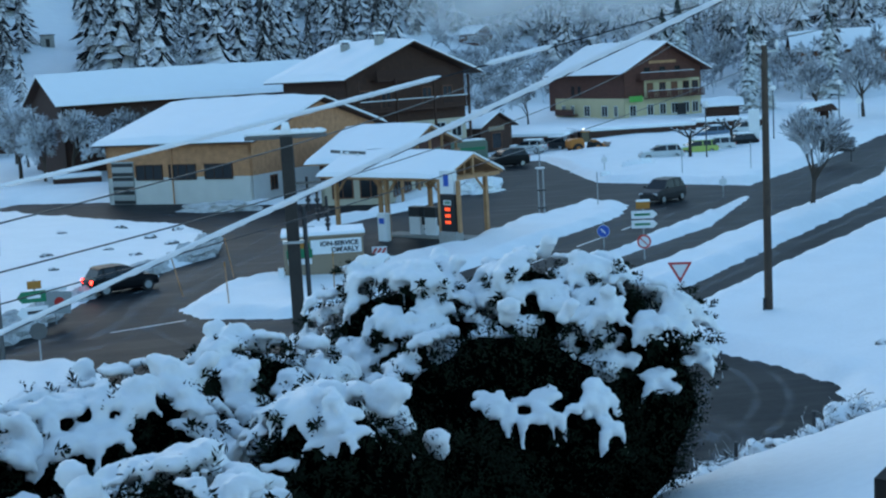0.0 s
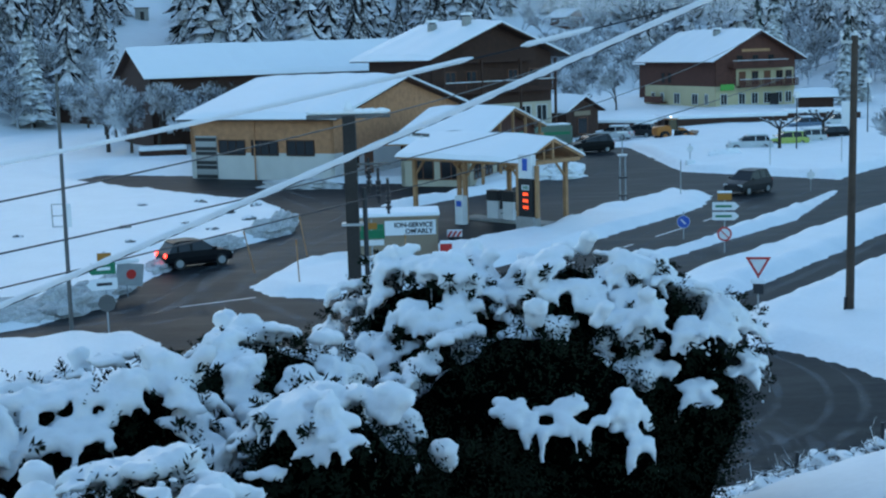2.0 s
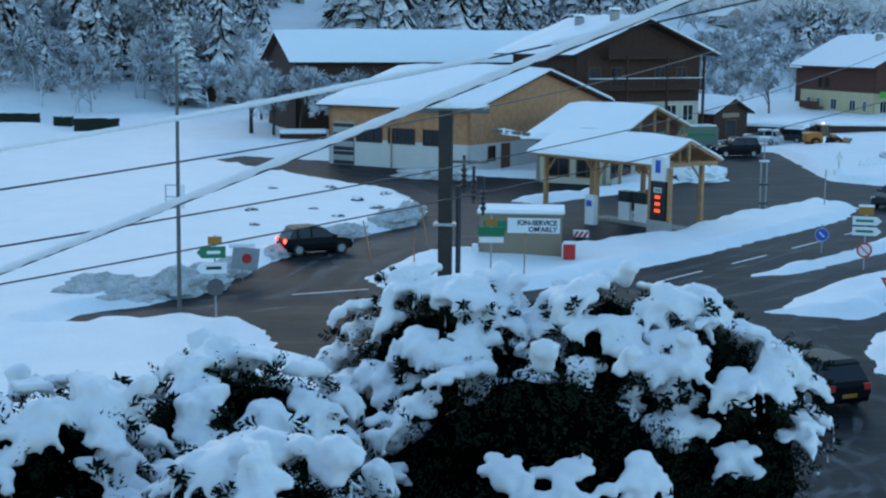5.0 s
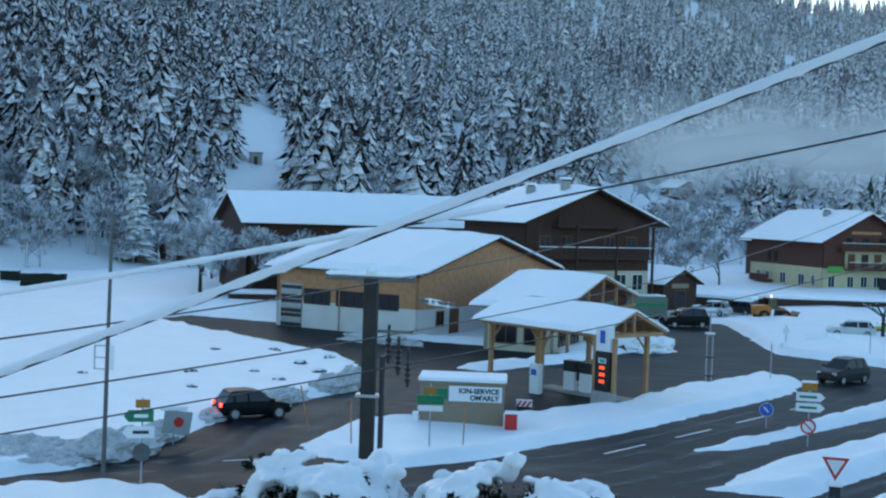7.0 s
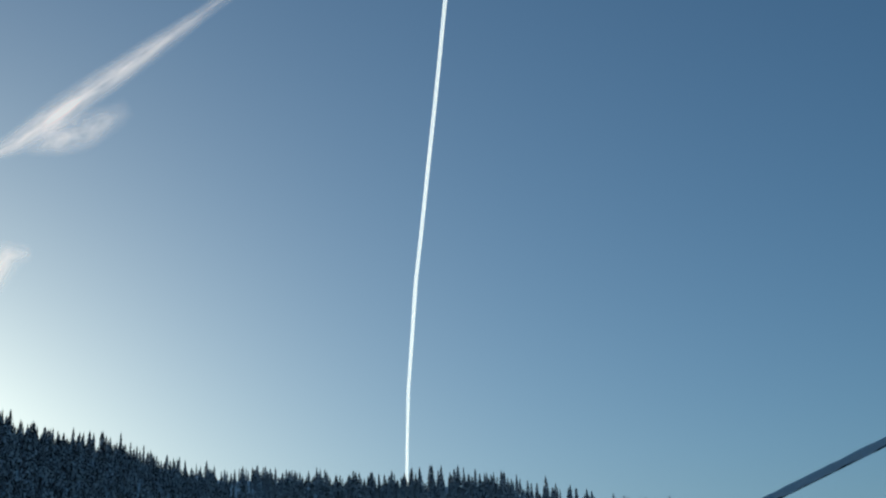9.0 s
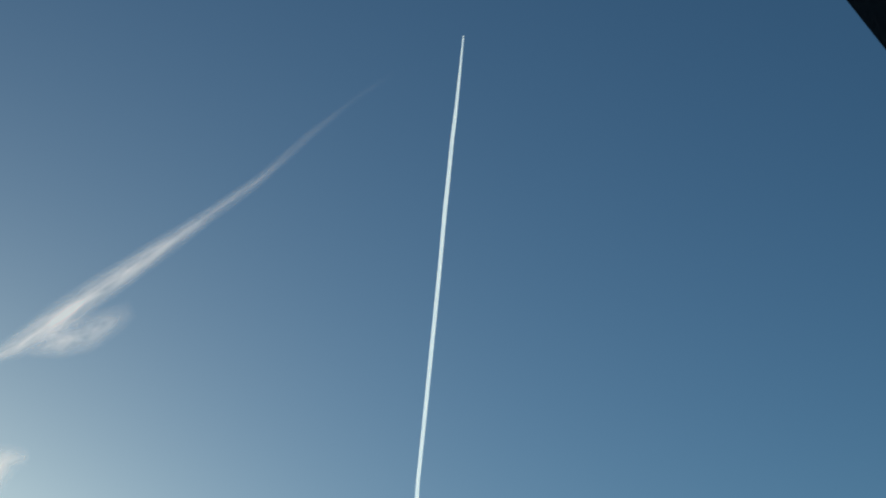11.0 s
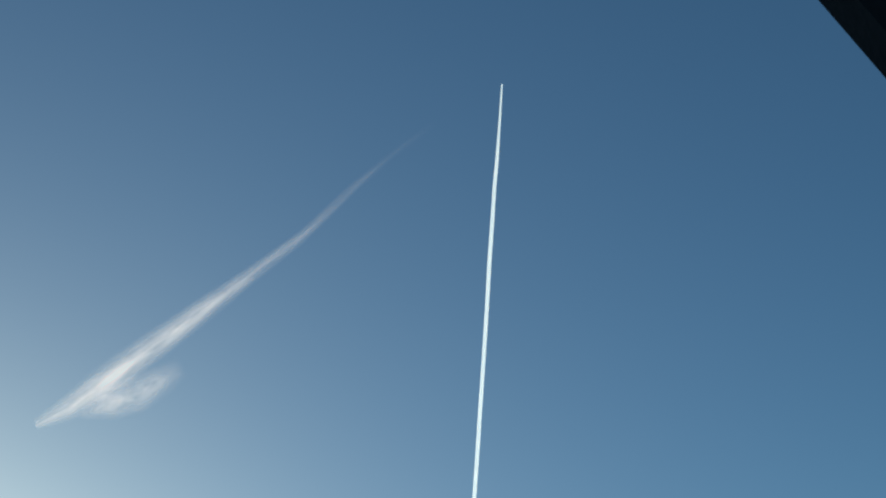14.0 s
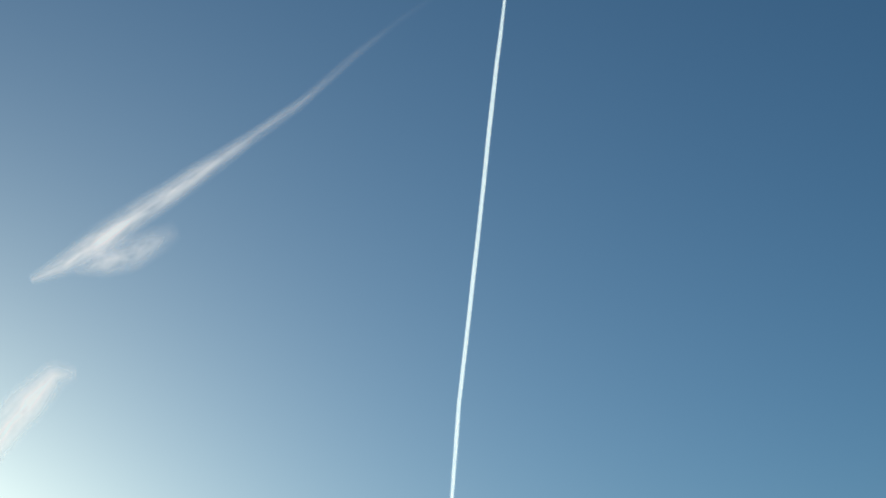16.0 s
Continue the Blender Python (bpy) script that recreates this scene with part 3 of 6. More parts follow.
def build_yellow_chalet():
    L, W, he, hr, o = 20.0, 14.2, 7.3, 11.7, 1.3
    g = thing("hotel", heading(38.3, 201.2, 0, -67), "chalet hotel, yellow rendered below and red-brown boards above", "hotel")
    gable_walls(g, L, W, he, hr, o, YELLOW, RED_WOOD, 3.6)
    roof_parts(g, L, W, he, hr, o, RED_WOOD, 0.42)
    chimney(g, -8.0, 5.6, 10.7, 1.2, 0.9)
    part("yellow_storey", box((0.014, 3.6, 3.4), (0.08, 13.9, 6.1)), YELLOW, g)
    balcony(g, 3.4, 13.9, 3.5, 0.08, 1.3, RED_WOOD)
    balcony(g, 2.2, 12.0, 6.3, 0.08, 1.3, RED_WOOD)
    for y in (4.6, 6.9, 9.1, 11.3, 13.0):
        window(g, y, 3.7, 1.0, 1.9, 0.08, "gable", frame_mat=SHUTTER, pane_mat=SHUTTER if y in (4.6, 9.1) else GLASS)
        window(g, y, 0.9, 1.0, 1.5, 0.012, "gable", frame_mat=FRAME_W)
    for y in (4.2, 7.0, 9.8):
        window(g, y, 6.6, 0.9, 1.4, 0.012, "gable", frame_mat=DARK_WOOD)
    window(g, 1.4, 0.9, 1.0, 1.5, 0.012, "gable", frame_mat=FRAME_W)
    part("entrance_door", box((0.02, 9.6, 0), (0.1, 11.2, 2.3)), BLACK, g, "dark glazed entrance door")
    for x in (-17.5, -14.8, -10.5, -5.5, -2.4):
        window(g, x, 0.9, 1.5 if x in (-10.5, -5.5) else 0.8, 1.5, 0, "front", frame_mat=FRAME_W)
    for x in (-14.5, -12.6):
        window(g, x, 4.1, 0.8, 1.4, 0, "front", frame_mat=DARK_WOOD)
    part("name_sign", box((0.9, 0.2, 3.0), (1.0, 2.6, 3.9), 0.03), LIME, g, "bright green name sign")
    part("gable_lettering", box((0.02, 4.6, 8.6), (0.05, 9.6, 9.0)), TIMBER, g, "faded plain lettering bars")
    bal = part("side_balcony", box((-18.5, -1.1, 0.9), (-13.2, 0, 1.05)), RED_WOOD, g)
    part("side_rail", box((-18.5, -1.1, 1.05), (-13.2, -1.03, 1.9)), RED_WOOD, bal)


def build_barn():
    g = thing("barn", heading(-1.2, 161.6, 0, 28), "long dark barn with a broad snow-covered roof", "barn")
    L, W, he, hr, o = 36.0, 12.0, 8.3, 11.5, 0.8
    gable_walls(g, L, W, he, hr, o, DARK_WOOD, DARK_WOOD, 0)
    roof_parts(g, L, W, he, hr, o, DARK_WOOD, 0.4)
    part("barn_door", box((-20, -0.06, 0), (-16.5, -0.004, 3.6)), RED_WOOD, g)


def build_canopy():
    L, W, he, hr, o = 9.0, 4.0, 4.0, 5.2, 0.8
    g = thing("fuel_canopy", heading(3.1, 78.1, 0, -44.6), "larch-framed fuel station canopy with snow on its roof", "canopy")
    roof_parts(g, L, W, he, hr, o, TIMBER, 0.24)
    for x in (-L, -4.6, 0):
        for y in (0, W):
            p = part("post", box((x - 0.12, y - 0.12, 0), (x + 0.12, y + 0.12, 3.95), 0.015), TIMBER, g)
            for s in (-1, 1):
                if -L <= x + s <= 0:
                    bm = bmesh.new()
                    add_rod(bm, (x, y, 2.7), (x + s * 0.95, y, 3.75), 0.07, seg=6)
                    part("knee_brace", bm, TIMBER, p)
            bm = bmesh.new()
            add_rod(bm, (x, y, 2.7), (x, y + (0.95 if y == 0 else -0.95), 3.75), 0.07, seg=6)
            part("knee_brace", bm, TIMBER, p)
    for y in (0, W):
        part("wall_plate", box((-L - o, y - 0.11, 3.7), (o, y + 0.11, 3.95)), TIMBER, g)
    for x in (-L, -4.6, 0, 0.7):
        part("tie_beam", box((x - 0.09, -0.5, 3.72), (x + 0.09, W + 0.5, 3.94)), TIMBER, g)
        part("king_post", box((x - 0.08, W / 2 - 0.08, 3.94), (x + 0.08, W / 2 + 0.08, 5.0)), TIMBER, g)
    # island plinth under the pumps
    part("plinth", box((-6.2, 1.2, 0), (0.9, 2.6, 0.16), 0.03), CONCRETE, g)
    # price tower before the corner post
    t = thing("price_tower", heading(3.35, 76.2, 0, -44.6), "fuel price totem with lit digits on a concrete foot", "price sign")
    part("foot", box((-0.65, -0.35, 0), (0.65, 0.35, 0.95), 0.03), CONCRETE, t)
    bd = part("panel", box((-0.55, -0.2, 0.95), (0.55, 0.2, 3.1), 0.03), BLACK, t)
    for i in range(4):
        z = 1.36 + i * 0.38
        row = part("price_row", box((-0.28, -0.215, z), (0.28, -0.202, z + 0.28)), BLACK if i < 3 else WHITE, bd)
        for j in range(3):
            part("price_digit", box((-0.17 + j * 0.14, -0.232, z + 0.05), (-0.08 + j * 0.14, -0.216, z + 0.23)), LED_RED if i < 3 else GREEN, row, "lit price digit" if i < 3 else "")
    tp = part("logo_panel", box((-0.5, -0.22, 3.15), (0.5, 0.18, 4.5), 0.03), WHITE, t, "white logo panel")
    part("logo", box((-0.18, -0.245, 3.6), (0.18, -0.222, 4.3)), BLUE, tp)
    for s in (-1, 1):
        part("side_post", box((s * 0.72 - 0.1, -0.1, 0.9), (s * 0.72 + 0.1, 0.1, 3.9)), TIMBER, t)


build_garage()
build_shop()
build_dark_chalet()
build_yellow_chalet()
build_barn()
build_canopy()


# ---------------------------------------------------------------- hedge under the balcony
def build_shrub(cx, cy, cz, rx, ry, rz, seed, base, arms, bare, east=9.0, drapes=()):
    rng = np.random.RandomState(seed)
    sh = thing("thuja_shrub", pose(cx, cy, base), "thuja shrub bent under heavy lumps of fresh snow", "shrub", "snowy hedge")
    z0 = cz - base

    def surface(az, el, k=1.0):
        pinch = 1.0 + 0.38 * min(0.0, math.sin(el))
        k = k * (1.0 + 0.10 * noise.noise(Vector((math.cos(az) * 2.3, math.sin(az) * 2.3, el * 2.2 + seed))))
        return Vector((rx * k * pinch * math.cos(az) * math.cos(el), ry * k * pinch * math.sin(az) * math.cos(el), z0 + rz * k * math.sin(el)))
    # lumpy near-black mass; the deep shade inside is put into its colour
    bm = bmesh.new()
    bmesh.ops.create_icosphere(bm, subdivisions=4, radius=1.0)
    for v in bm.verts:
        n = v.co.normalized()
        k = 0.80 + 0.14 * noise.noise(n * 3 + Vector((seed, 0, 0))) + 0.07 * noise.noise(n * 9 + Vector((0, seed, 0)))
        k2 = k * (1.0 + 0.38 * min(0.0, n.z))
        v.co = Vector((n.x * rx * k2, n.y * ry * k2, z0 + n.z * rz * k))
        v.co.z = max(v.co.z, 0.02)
    part("shade_mass", bm, CORE_SHADE, sh)
    # sprays of scale leaves
    vs, fs = [], []
    for i in range(2200):
        az, el = rng.rand() * 6.283, math.asin(rng.uniform(-0.75, 1.0))
        p = surface(az, el, rng.uniform(0.74, 0.90))
        if p.z < 0.1:
            continue
        out = Vector((math.cos(az) * math.cos(el), math.sin(az) * math.cos(el), math.sin(el) * 0.7 + rng.uniform(-0.5, 0.5)))
        out = (out + Vector(rng.uniform(-0.5, 0.5, 3))).normalized()
        side = out.cross(Vector(rng.uniform(-1, 1, 3))).normalized()
        ln, w = rng.uniform(0.10, 0.24), rng.uniform(0.018, 0.04)
        for b in range(5):
            u = b / 4
            q = p + out * ln * u
            d = (out * 0.8 + side * (1 if b % 2 else -1)).normalized()
            l2 = ln * 0.42 * (1.1 - u)
            n3 = d.cross(out).normalized() * w * 0.6
            k = len(vs)
            vs += [q - n3, q + d * l2 * 0.5 + side * w * 0.5 - n3 * 0.3, q + d * l2, q + d * l2 * 0.45 + n3]
            fs.append((k, k + 1, k + 2, k + 3))
    for i in range(16):
        az, el = rng.rand() * 6.283, math.asin(rng.uniform(0.2, 1.0))
        p = surface(az, el, 0.93)
        out = (Vector((math.cos(az) * 0.5, math.sin(az) * 0.5, 1.0)) + Vector(rng.uniform(-0.4, 0.4, 3))).normalized()
        ln = rng.uniform(0.16, 0.36)
        for b in range(16):
            u = b / 15
            q = p + out * ln * u
            a = b * 2.4
            d = (out * 0.9 + out.orthogonal().normalized() * math.cos(a) + out.cross(out.orthogonal()).normalized() * math.sin(a)).normalized()
            l2 = 0.11 * (1.15 - u)
            n3 = d.cross(out).normalized() * 0.014
            k = len(vs)
            vs += [q - n3, q + d * l2 * 0.5 - n3 * 0.8, q + d * l2, q + d * l2 * 0.5 + n3]
            fs.append((k, k + 1, k + 2, k + 3))
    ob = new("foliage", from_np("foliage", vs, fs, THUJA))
    ob.parent = sh
    tagged(ob, "dark green scale-leaf sprays", kind="stuff")
    # snow: plump cushions on the boughs, each breaking into drooping fingers
    ball = bmesh.new()
    bmesh.ops.create_icosphere(ball, subdivisions=1, radius=1.0)
    ball_v = [tuple(v.co) for v in ball.verts]
    ball_f = [tuple(v.index for v in f.verts) for f in ball.faces]
    ball.free()
    sv, sf = [], []
    tv, tf = [], []

    def lump(p, r, sx=1.0):
        k = len(sv)
        sv.extend((p.x + x * r * sx, p.y + y * r * sx, p.z + z * r * 0.85) for x, y, z in ball_v)
        sf.extend(tuple(k + j for j in f) for f in ball_f)

    def tuft(p, out, ln):
        """A feathery spray that shows at the end of a bough below its snow."""
        for b in range(14):
            u = b / 13
            q = p + out * ln * u
            a = b * 2.4 + rng.rand()
            d = (out * 0.8 + out.orthogonal().normalized() * math.cos(a) + out.cross(out.orthogonal()).normalized() * math.sin(a)).normalized()
            l2 = 0.10 * (1.2 - u)
            n3 = d.cross(out).normalized() * 0.017
            k = len(tv)
            tv.extend([q - n3, q + d * l2 * 0.5 - n3 * 0.8, q + d * l2, q + d * l2 * 0.5 + n3])
            tf.append((k, k + 1, k + 2, k + 3))

    def cushion(p, o, ln, r, fall):
        """A broad pad of snow lying on a fan of twigs, sagging outwards, with ragged fingers at its rim."""
        side = Vector((-o.y, o.x, 0))
        for k in range(11):
            w, v = rng.uniform(-0.35, 0.75), rng.uniform(-0.55, 0.55)
            lump(p + o * w * ln + side * v * ln + Vector((0, 0, -fall * max(0.0, w) ** 2 * ln - 0.25 * v * v * ln)), r * rng.uniform(0.62, 1.05), 1.15)
        tip = p + o * 0.7 * ln - Vector((0, 0, fall * 0.5 * ln))
        for k in range(rng.randint(2, 5)):
            v = rng.uniform(-0.6, 0.6)
            q = p + o * rng.uniform(0.45, 0.75) * ln + side * v * ln - Vector((0, 0, fall * 0.35 * ln))
            d = (o * rng.uniform(0.2, 0.9) + side * v * 0.8 - Vector((0, 0, 0.3 + fall * rng.uniform(0.5, 1.2)))).normalized()
            fl, fr = rng.uniform(0.08, 0.22), r * rng.uniform(0.38, 0.6)
            for j in range(5):
                lump(q + d * fl * j / 4 - Vector((0, 0, 0.25 * fl * (j / 4) ** 2)), fr * (1.05 - 0.35 * j / 4), 1.05)
        for k in range(2):
            d = (o + Vector(rng.uniform(-0.7, 0.7, 3)) + Vector((0, 0, rng.uniform(-0.7, 0.5)))).normalized()
            tuft(tip - Vector((0, 0, r * 1.3)) + Vector(rng.uniform(-0.12, 0.12, 3)), d, rng.uniform(0.10, 0.2))

    for az, up in drapes:
        p = surface(az, math.asin(up), 1.0)
        cushion(p, Vector((math.cos(az), math.sin(az), 0)), rng.uniform(0.26, 0.38), rng.uniform(0.07, 0.1), 1.3)
    for i in range(int(arms * (1.55 if bare else 1.15))):
        az = rng.rand() * 6.283
        el = math.asin(rng.uniform(0.3 if bare else 0.1, 1.0))
        steep = 1 - max(0.0, math.sin(el))
        front = bare and math.sin(az) < 0.15 and math.sin(el) < 0.66
        p = surface(az, el, rng.uniform(0.94, 1.05))
        # the snow has slid off in patches, more of it low on the open side
        hold = noise.noise(Vector((cx + p.x, cy + p.y, p.z)) * 4.3)
        if hold > (0.05 if bare else 0.16) - (0.25 * (0.66 - math.sin(el)) / 0.3 if front else 0.0):
            continue
        if p.z < 0.4 or cx + p.x > east:
            continue
        a = az + rng.uniform(-0.6, 0.6)
        cushion(p, Vector((math.cos(a), math.sin(a), 0)), rng.uniform(0.17, 0.33), rng.uniform(0.052, 0.098), 0.3 + 0.9 * steep)
    for i in range(2):
        az, el = rng.rand() * 6.283, math.asin(rng.uniform(0.75, 1.0))
        p = surface(az, el, 1.02)
        r = rng.uniform(0.08, 0.11)
        for k in range(3):
            lump(p + Vector((0.05 * k * math.cos(az), 0.05 * k * math.sin(az), 0.07 * k)), r * (1.0, 0.98, 1.15)[k], 1.15)
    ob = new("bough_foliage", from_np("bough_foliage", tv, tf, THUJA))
    ob.parent = sh
    tagged(ob, "dark bough tips below the snow", kind="stuff")
    ob = new("snow_load", from_np("snow_load", sv, sf, SNOW))
    ob.parent = sh
    tagged(ob, "rounded drooping lumps of fresh snow", kind="stuff")
    md = ob.modifiers.new("remesh", 'REMESH')
    md.mode, md.voxel_size, md.use_smooth_shade = 'VOXEL', 0.032, True
    sm = ob.modifiers.new("smooth", 'SMOOTH')
    sm.iterations, sm.factor = 3, 0.5
    tx = bpy.data.textures.get("snow_fluff") or bpy.data.textures.new("snow_fluff", 'CLOUDS')
    tx.noise_scale, tx.noise_depth = 0.09, 2
    dp = ob.modifiers.new("fluff", 'DISPLACE')
    dp.texture, dp.strength, dp.mid_level, dp.texture_coords = tx, 0.05, 0.5, 'GLOBAL'
    part("stem", rod((0, 0, -0.05), (0.05, 0.03, z0), 0.09, 0.04), TRUNK, sh)
    return sh


SHRUBS = [(-1.1, 13.1, 7.0, 1.25, 1.15, 1.58, 150), (0.45, 12.9, 7.0, 1.25, 1.15, 1.62, 150), (1.22, 12.5, 6.9, 0.92, 1.0, 1.50, 120),
          (-0.2, 11.4, 6.8, 1.45, 1.15, 1.45, 115), (-2.7, 11.0, 6.8, 1.25, 1.15, 1.45, 140), (-3.8, 9.5, 6.9, 1.25, 1.15, 1.48, 140),
          (-1.9, 8.9, 6.8, 1.05, 1.05, 1.38, 130), (-5.1, 8.3, 7.0, 1.2, 1.2, 1.45, 120), (-3.0, 7.2, 6.8, 1.1, 1.0, 1.35, 130),
          (-0.9, 9.7, 6.4, 1.0, 0.9, 1.2, 70)]
for i, (cx, cy, cz, rx, ry, rz, arms) in enumerate(SHRUBS):
    build_shrub(cx, cy, cz, rx, ry, rz, 20 + i, float(ground_z(cx, cy)) - 0.05, arms, i in (0, 1, 2, 3, 9), {3: -0.75, 6: -1.7, 9: -1.3}.get(i, 9.0),
                ((-1.75, 0.58), (-1.5, 0.52), (-1.28, 0.56), (-0.9, 0.62), (-0.95, 0.40)) if i == 3 else ())


# ---------------------------------------------------------------- wires and poles
def sagging(a, b, sag, u0, u1, n=60):
    a, b = Vector(a), Vector(b)
    return [a.lerp(b, u0 + (u1 - u0) * i / n) - Vector((0, 0, 4 * sag * (u0 + (u1 - u0) * i / n) * (1 - (u0 + (u1 - u0) * i / n)))) for i in range(n + 1)]


def tube(points, radius, seg=8, lumpy=0.0, seed=0, drop=0.0):
    """A tube along points; lumpy varies its thickness, drop lifts its underside into a snow ridge."""
    rng = np.random.RandomState(seed)
    bm = bmesh.new()
    rings = []
    for i, p in enumerate(points):
        d = (points[min(i + 1, len(points) - 1)] - points[max(i - 1, 0)]).normalized()
        s = d.cross(Vector((0, 0, 1))).normalized()
        up = s.cross(d)
        end = min(1.0, 0.3 + min(i, len(points) - 1 - i) * 0.35) if lumpy else 1.0
        r = radius * (1 + lumpy * rng.uniform(-1, 1)) * end
        rings.append([bm.verts.new(p + s * math.cos(2 * math.pi * k / seg) * r + up * (math.sin(2 * math.pi * k / seg) * r * (1.25 if drop else 1) + drop))
                      for k in range(seg)])
    for a, b in zip(rings, rings[1:]):
        for k in range(seg):
            bm.faces.new((a[k], a[(k + 1) % seg], b[(k + 1) % seg], b[k]))
    bm.faces.new(rings[0][::-1])
    bm.faces.new(rings[-1])
    return bm


def wire(a, b, sag, u0, u1, r, label, sleeves=(), snow_r=0.035):
    w = thing("overhead_cable", pose(0, 0, 0), label, "cable", "overhead cables")
    part("wire", tube(sagging(a, b, sag, u0, u1), r, 6), BLACK, w)
    for k, (s0, s1) in enumerate(sleeves):
        n = max(20, int((Vector(b) - Vector(a)).length * (s1 - s0) / 0.05))
        part("snow_sleeve", tube(sagging(a, b, sag, s0, s1, n), snow_r, 10, 0.10, k + 3, 0.012), SNOW, w, "fluffy snow sleeve", smooth=True)


wire((-6.33, 8.0, 8.2), (1.78, 6.85, 11.44), 0.04, -0.35, 1.75, 0.012, "thick overhead cable sleeved in fresh snow", [(-0.35, 1.75)], 0.0175)
wire((-4.65, 12.95, 9.84), (0.83, 11.27, 10.96), 0.03, -0.6, 1.9, 0.008, "overhead cable with broken sleeves of snow", [(-0.6, 0.73), (0.81, 0.93)], 0.021)
wire((-4.94, 13.92, 9.37), (7.34, 49.5, 11.76), 0.43, -0.25, 1.9, 0.011, "bare dark overhead wire")
wire((-5.18, 16.2, 8.58), (10.88, 54.95, 10.44), 0.44, -0.25, 1.5, 0.012, "bare dark overhead wire")
wire((-6.27, 19.44, 7.62), (13.55, 50.07, 9.84), 0.26, -0.25, 1.0, 0.013, "bare dark overhead wire")
for k in range(3):
    wire((13.75 + 0.4 * k, 50.1, 10.85), (40.0 + 0.6 * k, 90.0, 13.5 + 0.4 * k), 0.3, 0, 1.5, 0.014, "bare dark overhead wire")


def utility_pole():
    p = thing("utility_pole", pose(14.2, 50.2, 0.2), "weathered wooden utility pole with three insulators", "utility pole")
    part("mast", rod((0, 0, 0), (0.05, 0, 10.5), 0.17, 0.12, 14), POLE_WOOD, p)
    part("snow_foot", rod((0, 0, -0.1), (0, 0, 0.12), 0.42, 0.22, 12), SNOW, p)
    part("stub", rod((-0.22, -0.1, 0), (-0.2, -0.1, 0.6), 0.05), DARK_METAL, p)
    arm = part("crossarm", box((-0.5, -0.05, 10.2), (0.6, 0.05, 10.32), 0.02), STEEL, p)
    for x in (-0.45, 0.05, 0.55):
        bm = rod((x, 0, 10.32), (x, 0, 10.5), 0.03)
        add_rod(bm, (x, 0, 10.5), (x, 0, 10.58), 0.09, 0.07)
        add_rod(bm, (x, 0, 10.6), (x, 0, 10.68), 0.08, 0.05)
        part("insulator", bm, WHITE, arm, "snow-capped glass insulator")
    for s in (-1, 1):
        part("arm_brace", rod((0.05, 0, 9.8), (0.05 + s * 0.45, 0, 10.22), 0.02), STEEL, arm)


def transformer_pole():
    p = thing("power_pole", pose(-3.3, 31.0, float(ground_z(-3.3, 31.0)) - 0.1), "concrete power pole with snowy crossarm and cable terminations", "power pole")
    part("mast", prism([(-0.15, -0.14), (0.15, -0.14), (0.15, 0.14), (-0.15, 0.14)], 2, 0, 8.9), DARK_CONCRETE, p)
    a = part("crossarm", box((-1.0, -0.08, 8.84), (0.98, 0.08, 8.94), 0.02), MAST, p)
    part("arm_snow", tube([Vector((-1.02 + i * 0.05, 0, 8.98)) for i in range(41)], 0.055, 10, 0.22, 9, 0.015), SNOW, a, smooth=True)
    part("top_cap", rod((0, 0, 9.02), (0, 0, 9.24), 0.13, 0.08, 10), SNOW, p, smooth=True)
    br = part("bracket", box((0.15, -0.05, 8.5), (1.0, 0.05, 8.57), 0.01, pose(0, 0, 0, 0, 6, 0)), MAST, p)
    part("bracket_snow", tube([Vector((1.15 + i * 0.05, 0, 8.46 - i * 0.008)) for i in range(14)], 0.05, 8, 0.3, 5, 0.01), SNOW, br, smooth=True)
    for i, x in enumerate((0.42, 0.64, 0.86)):
        bm = bmesh.new()
        z1 = 7.6 - 0.25 * i
        for k in range(4):
            add_rod(bm, (x, 0, z1 - 0.12 * k), (x, 0, z1 - 0.12 * k - 0.08), 0.075, 0.06, 10)
        add_rod(bm, (x, 0, z1 - 0.55), (x, 0, z1 + 0.3), 0.035)
        part("cable_termination", bm, BLACK, p, "black ribbed cable termination")
    part("termination_bracket", box((0.12, -0.04, 7.72), (0.95, 0.04, 7.78)), MAST, p)
    part("conduit", rod((0.3, 0, 0), (0.3, 0, 7.2), 0.06), DARK_METAL, p)
    part("strap", box((-0.26, -0.19, 6.3), (0.26, 0.19, 6.36)), STEEL, p)


def left_mast():
    p = thing("steel_mast", pose(-15.7, 49.9, 0.2), "thin grey steel mast with a small ladder bracket", "mast")
    part("pole", rod((0, 0, 0), (0.1, 0, 10.0), 0.09, 0.06, 10), MAST, p)
    bm = bmesh.new()
    add_box(bm, (-0.45, -0.02, 4.2), (-0.41, 0.02, 5.1))
    for z in (4.2, 4.62, 5.06):
        add_box(bm, (-0.45, -0.02, z), (0.05, 0.02, z + 0.04))
    part("ladder_bracket", bm, STEEL, p)
    part("board", box((0.12, -0.02, 4.2), (0.3, 0.02, 5.1)), WHITE, p)


utility_pole()
transformer_pole()
left_mast()


# ---------------------------------------------------------------- signs
def post_sign(name, x, y, h, label, cat, turn=0):
    s = thing(name, heading(x, y, 0.1, turn), label, cat)
    part("post", rod((0, 0.03, 0), (0, 0.03, h), 0.035), STEEL, s)
    return s


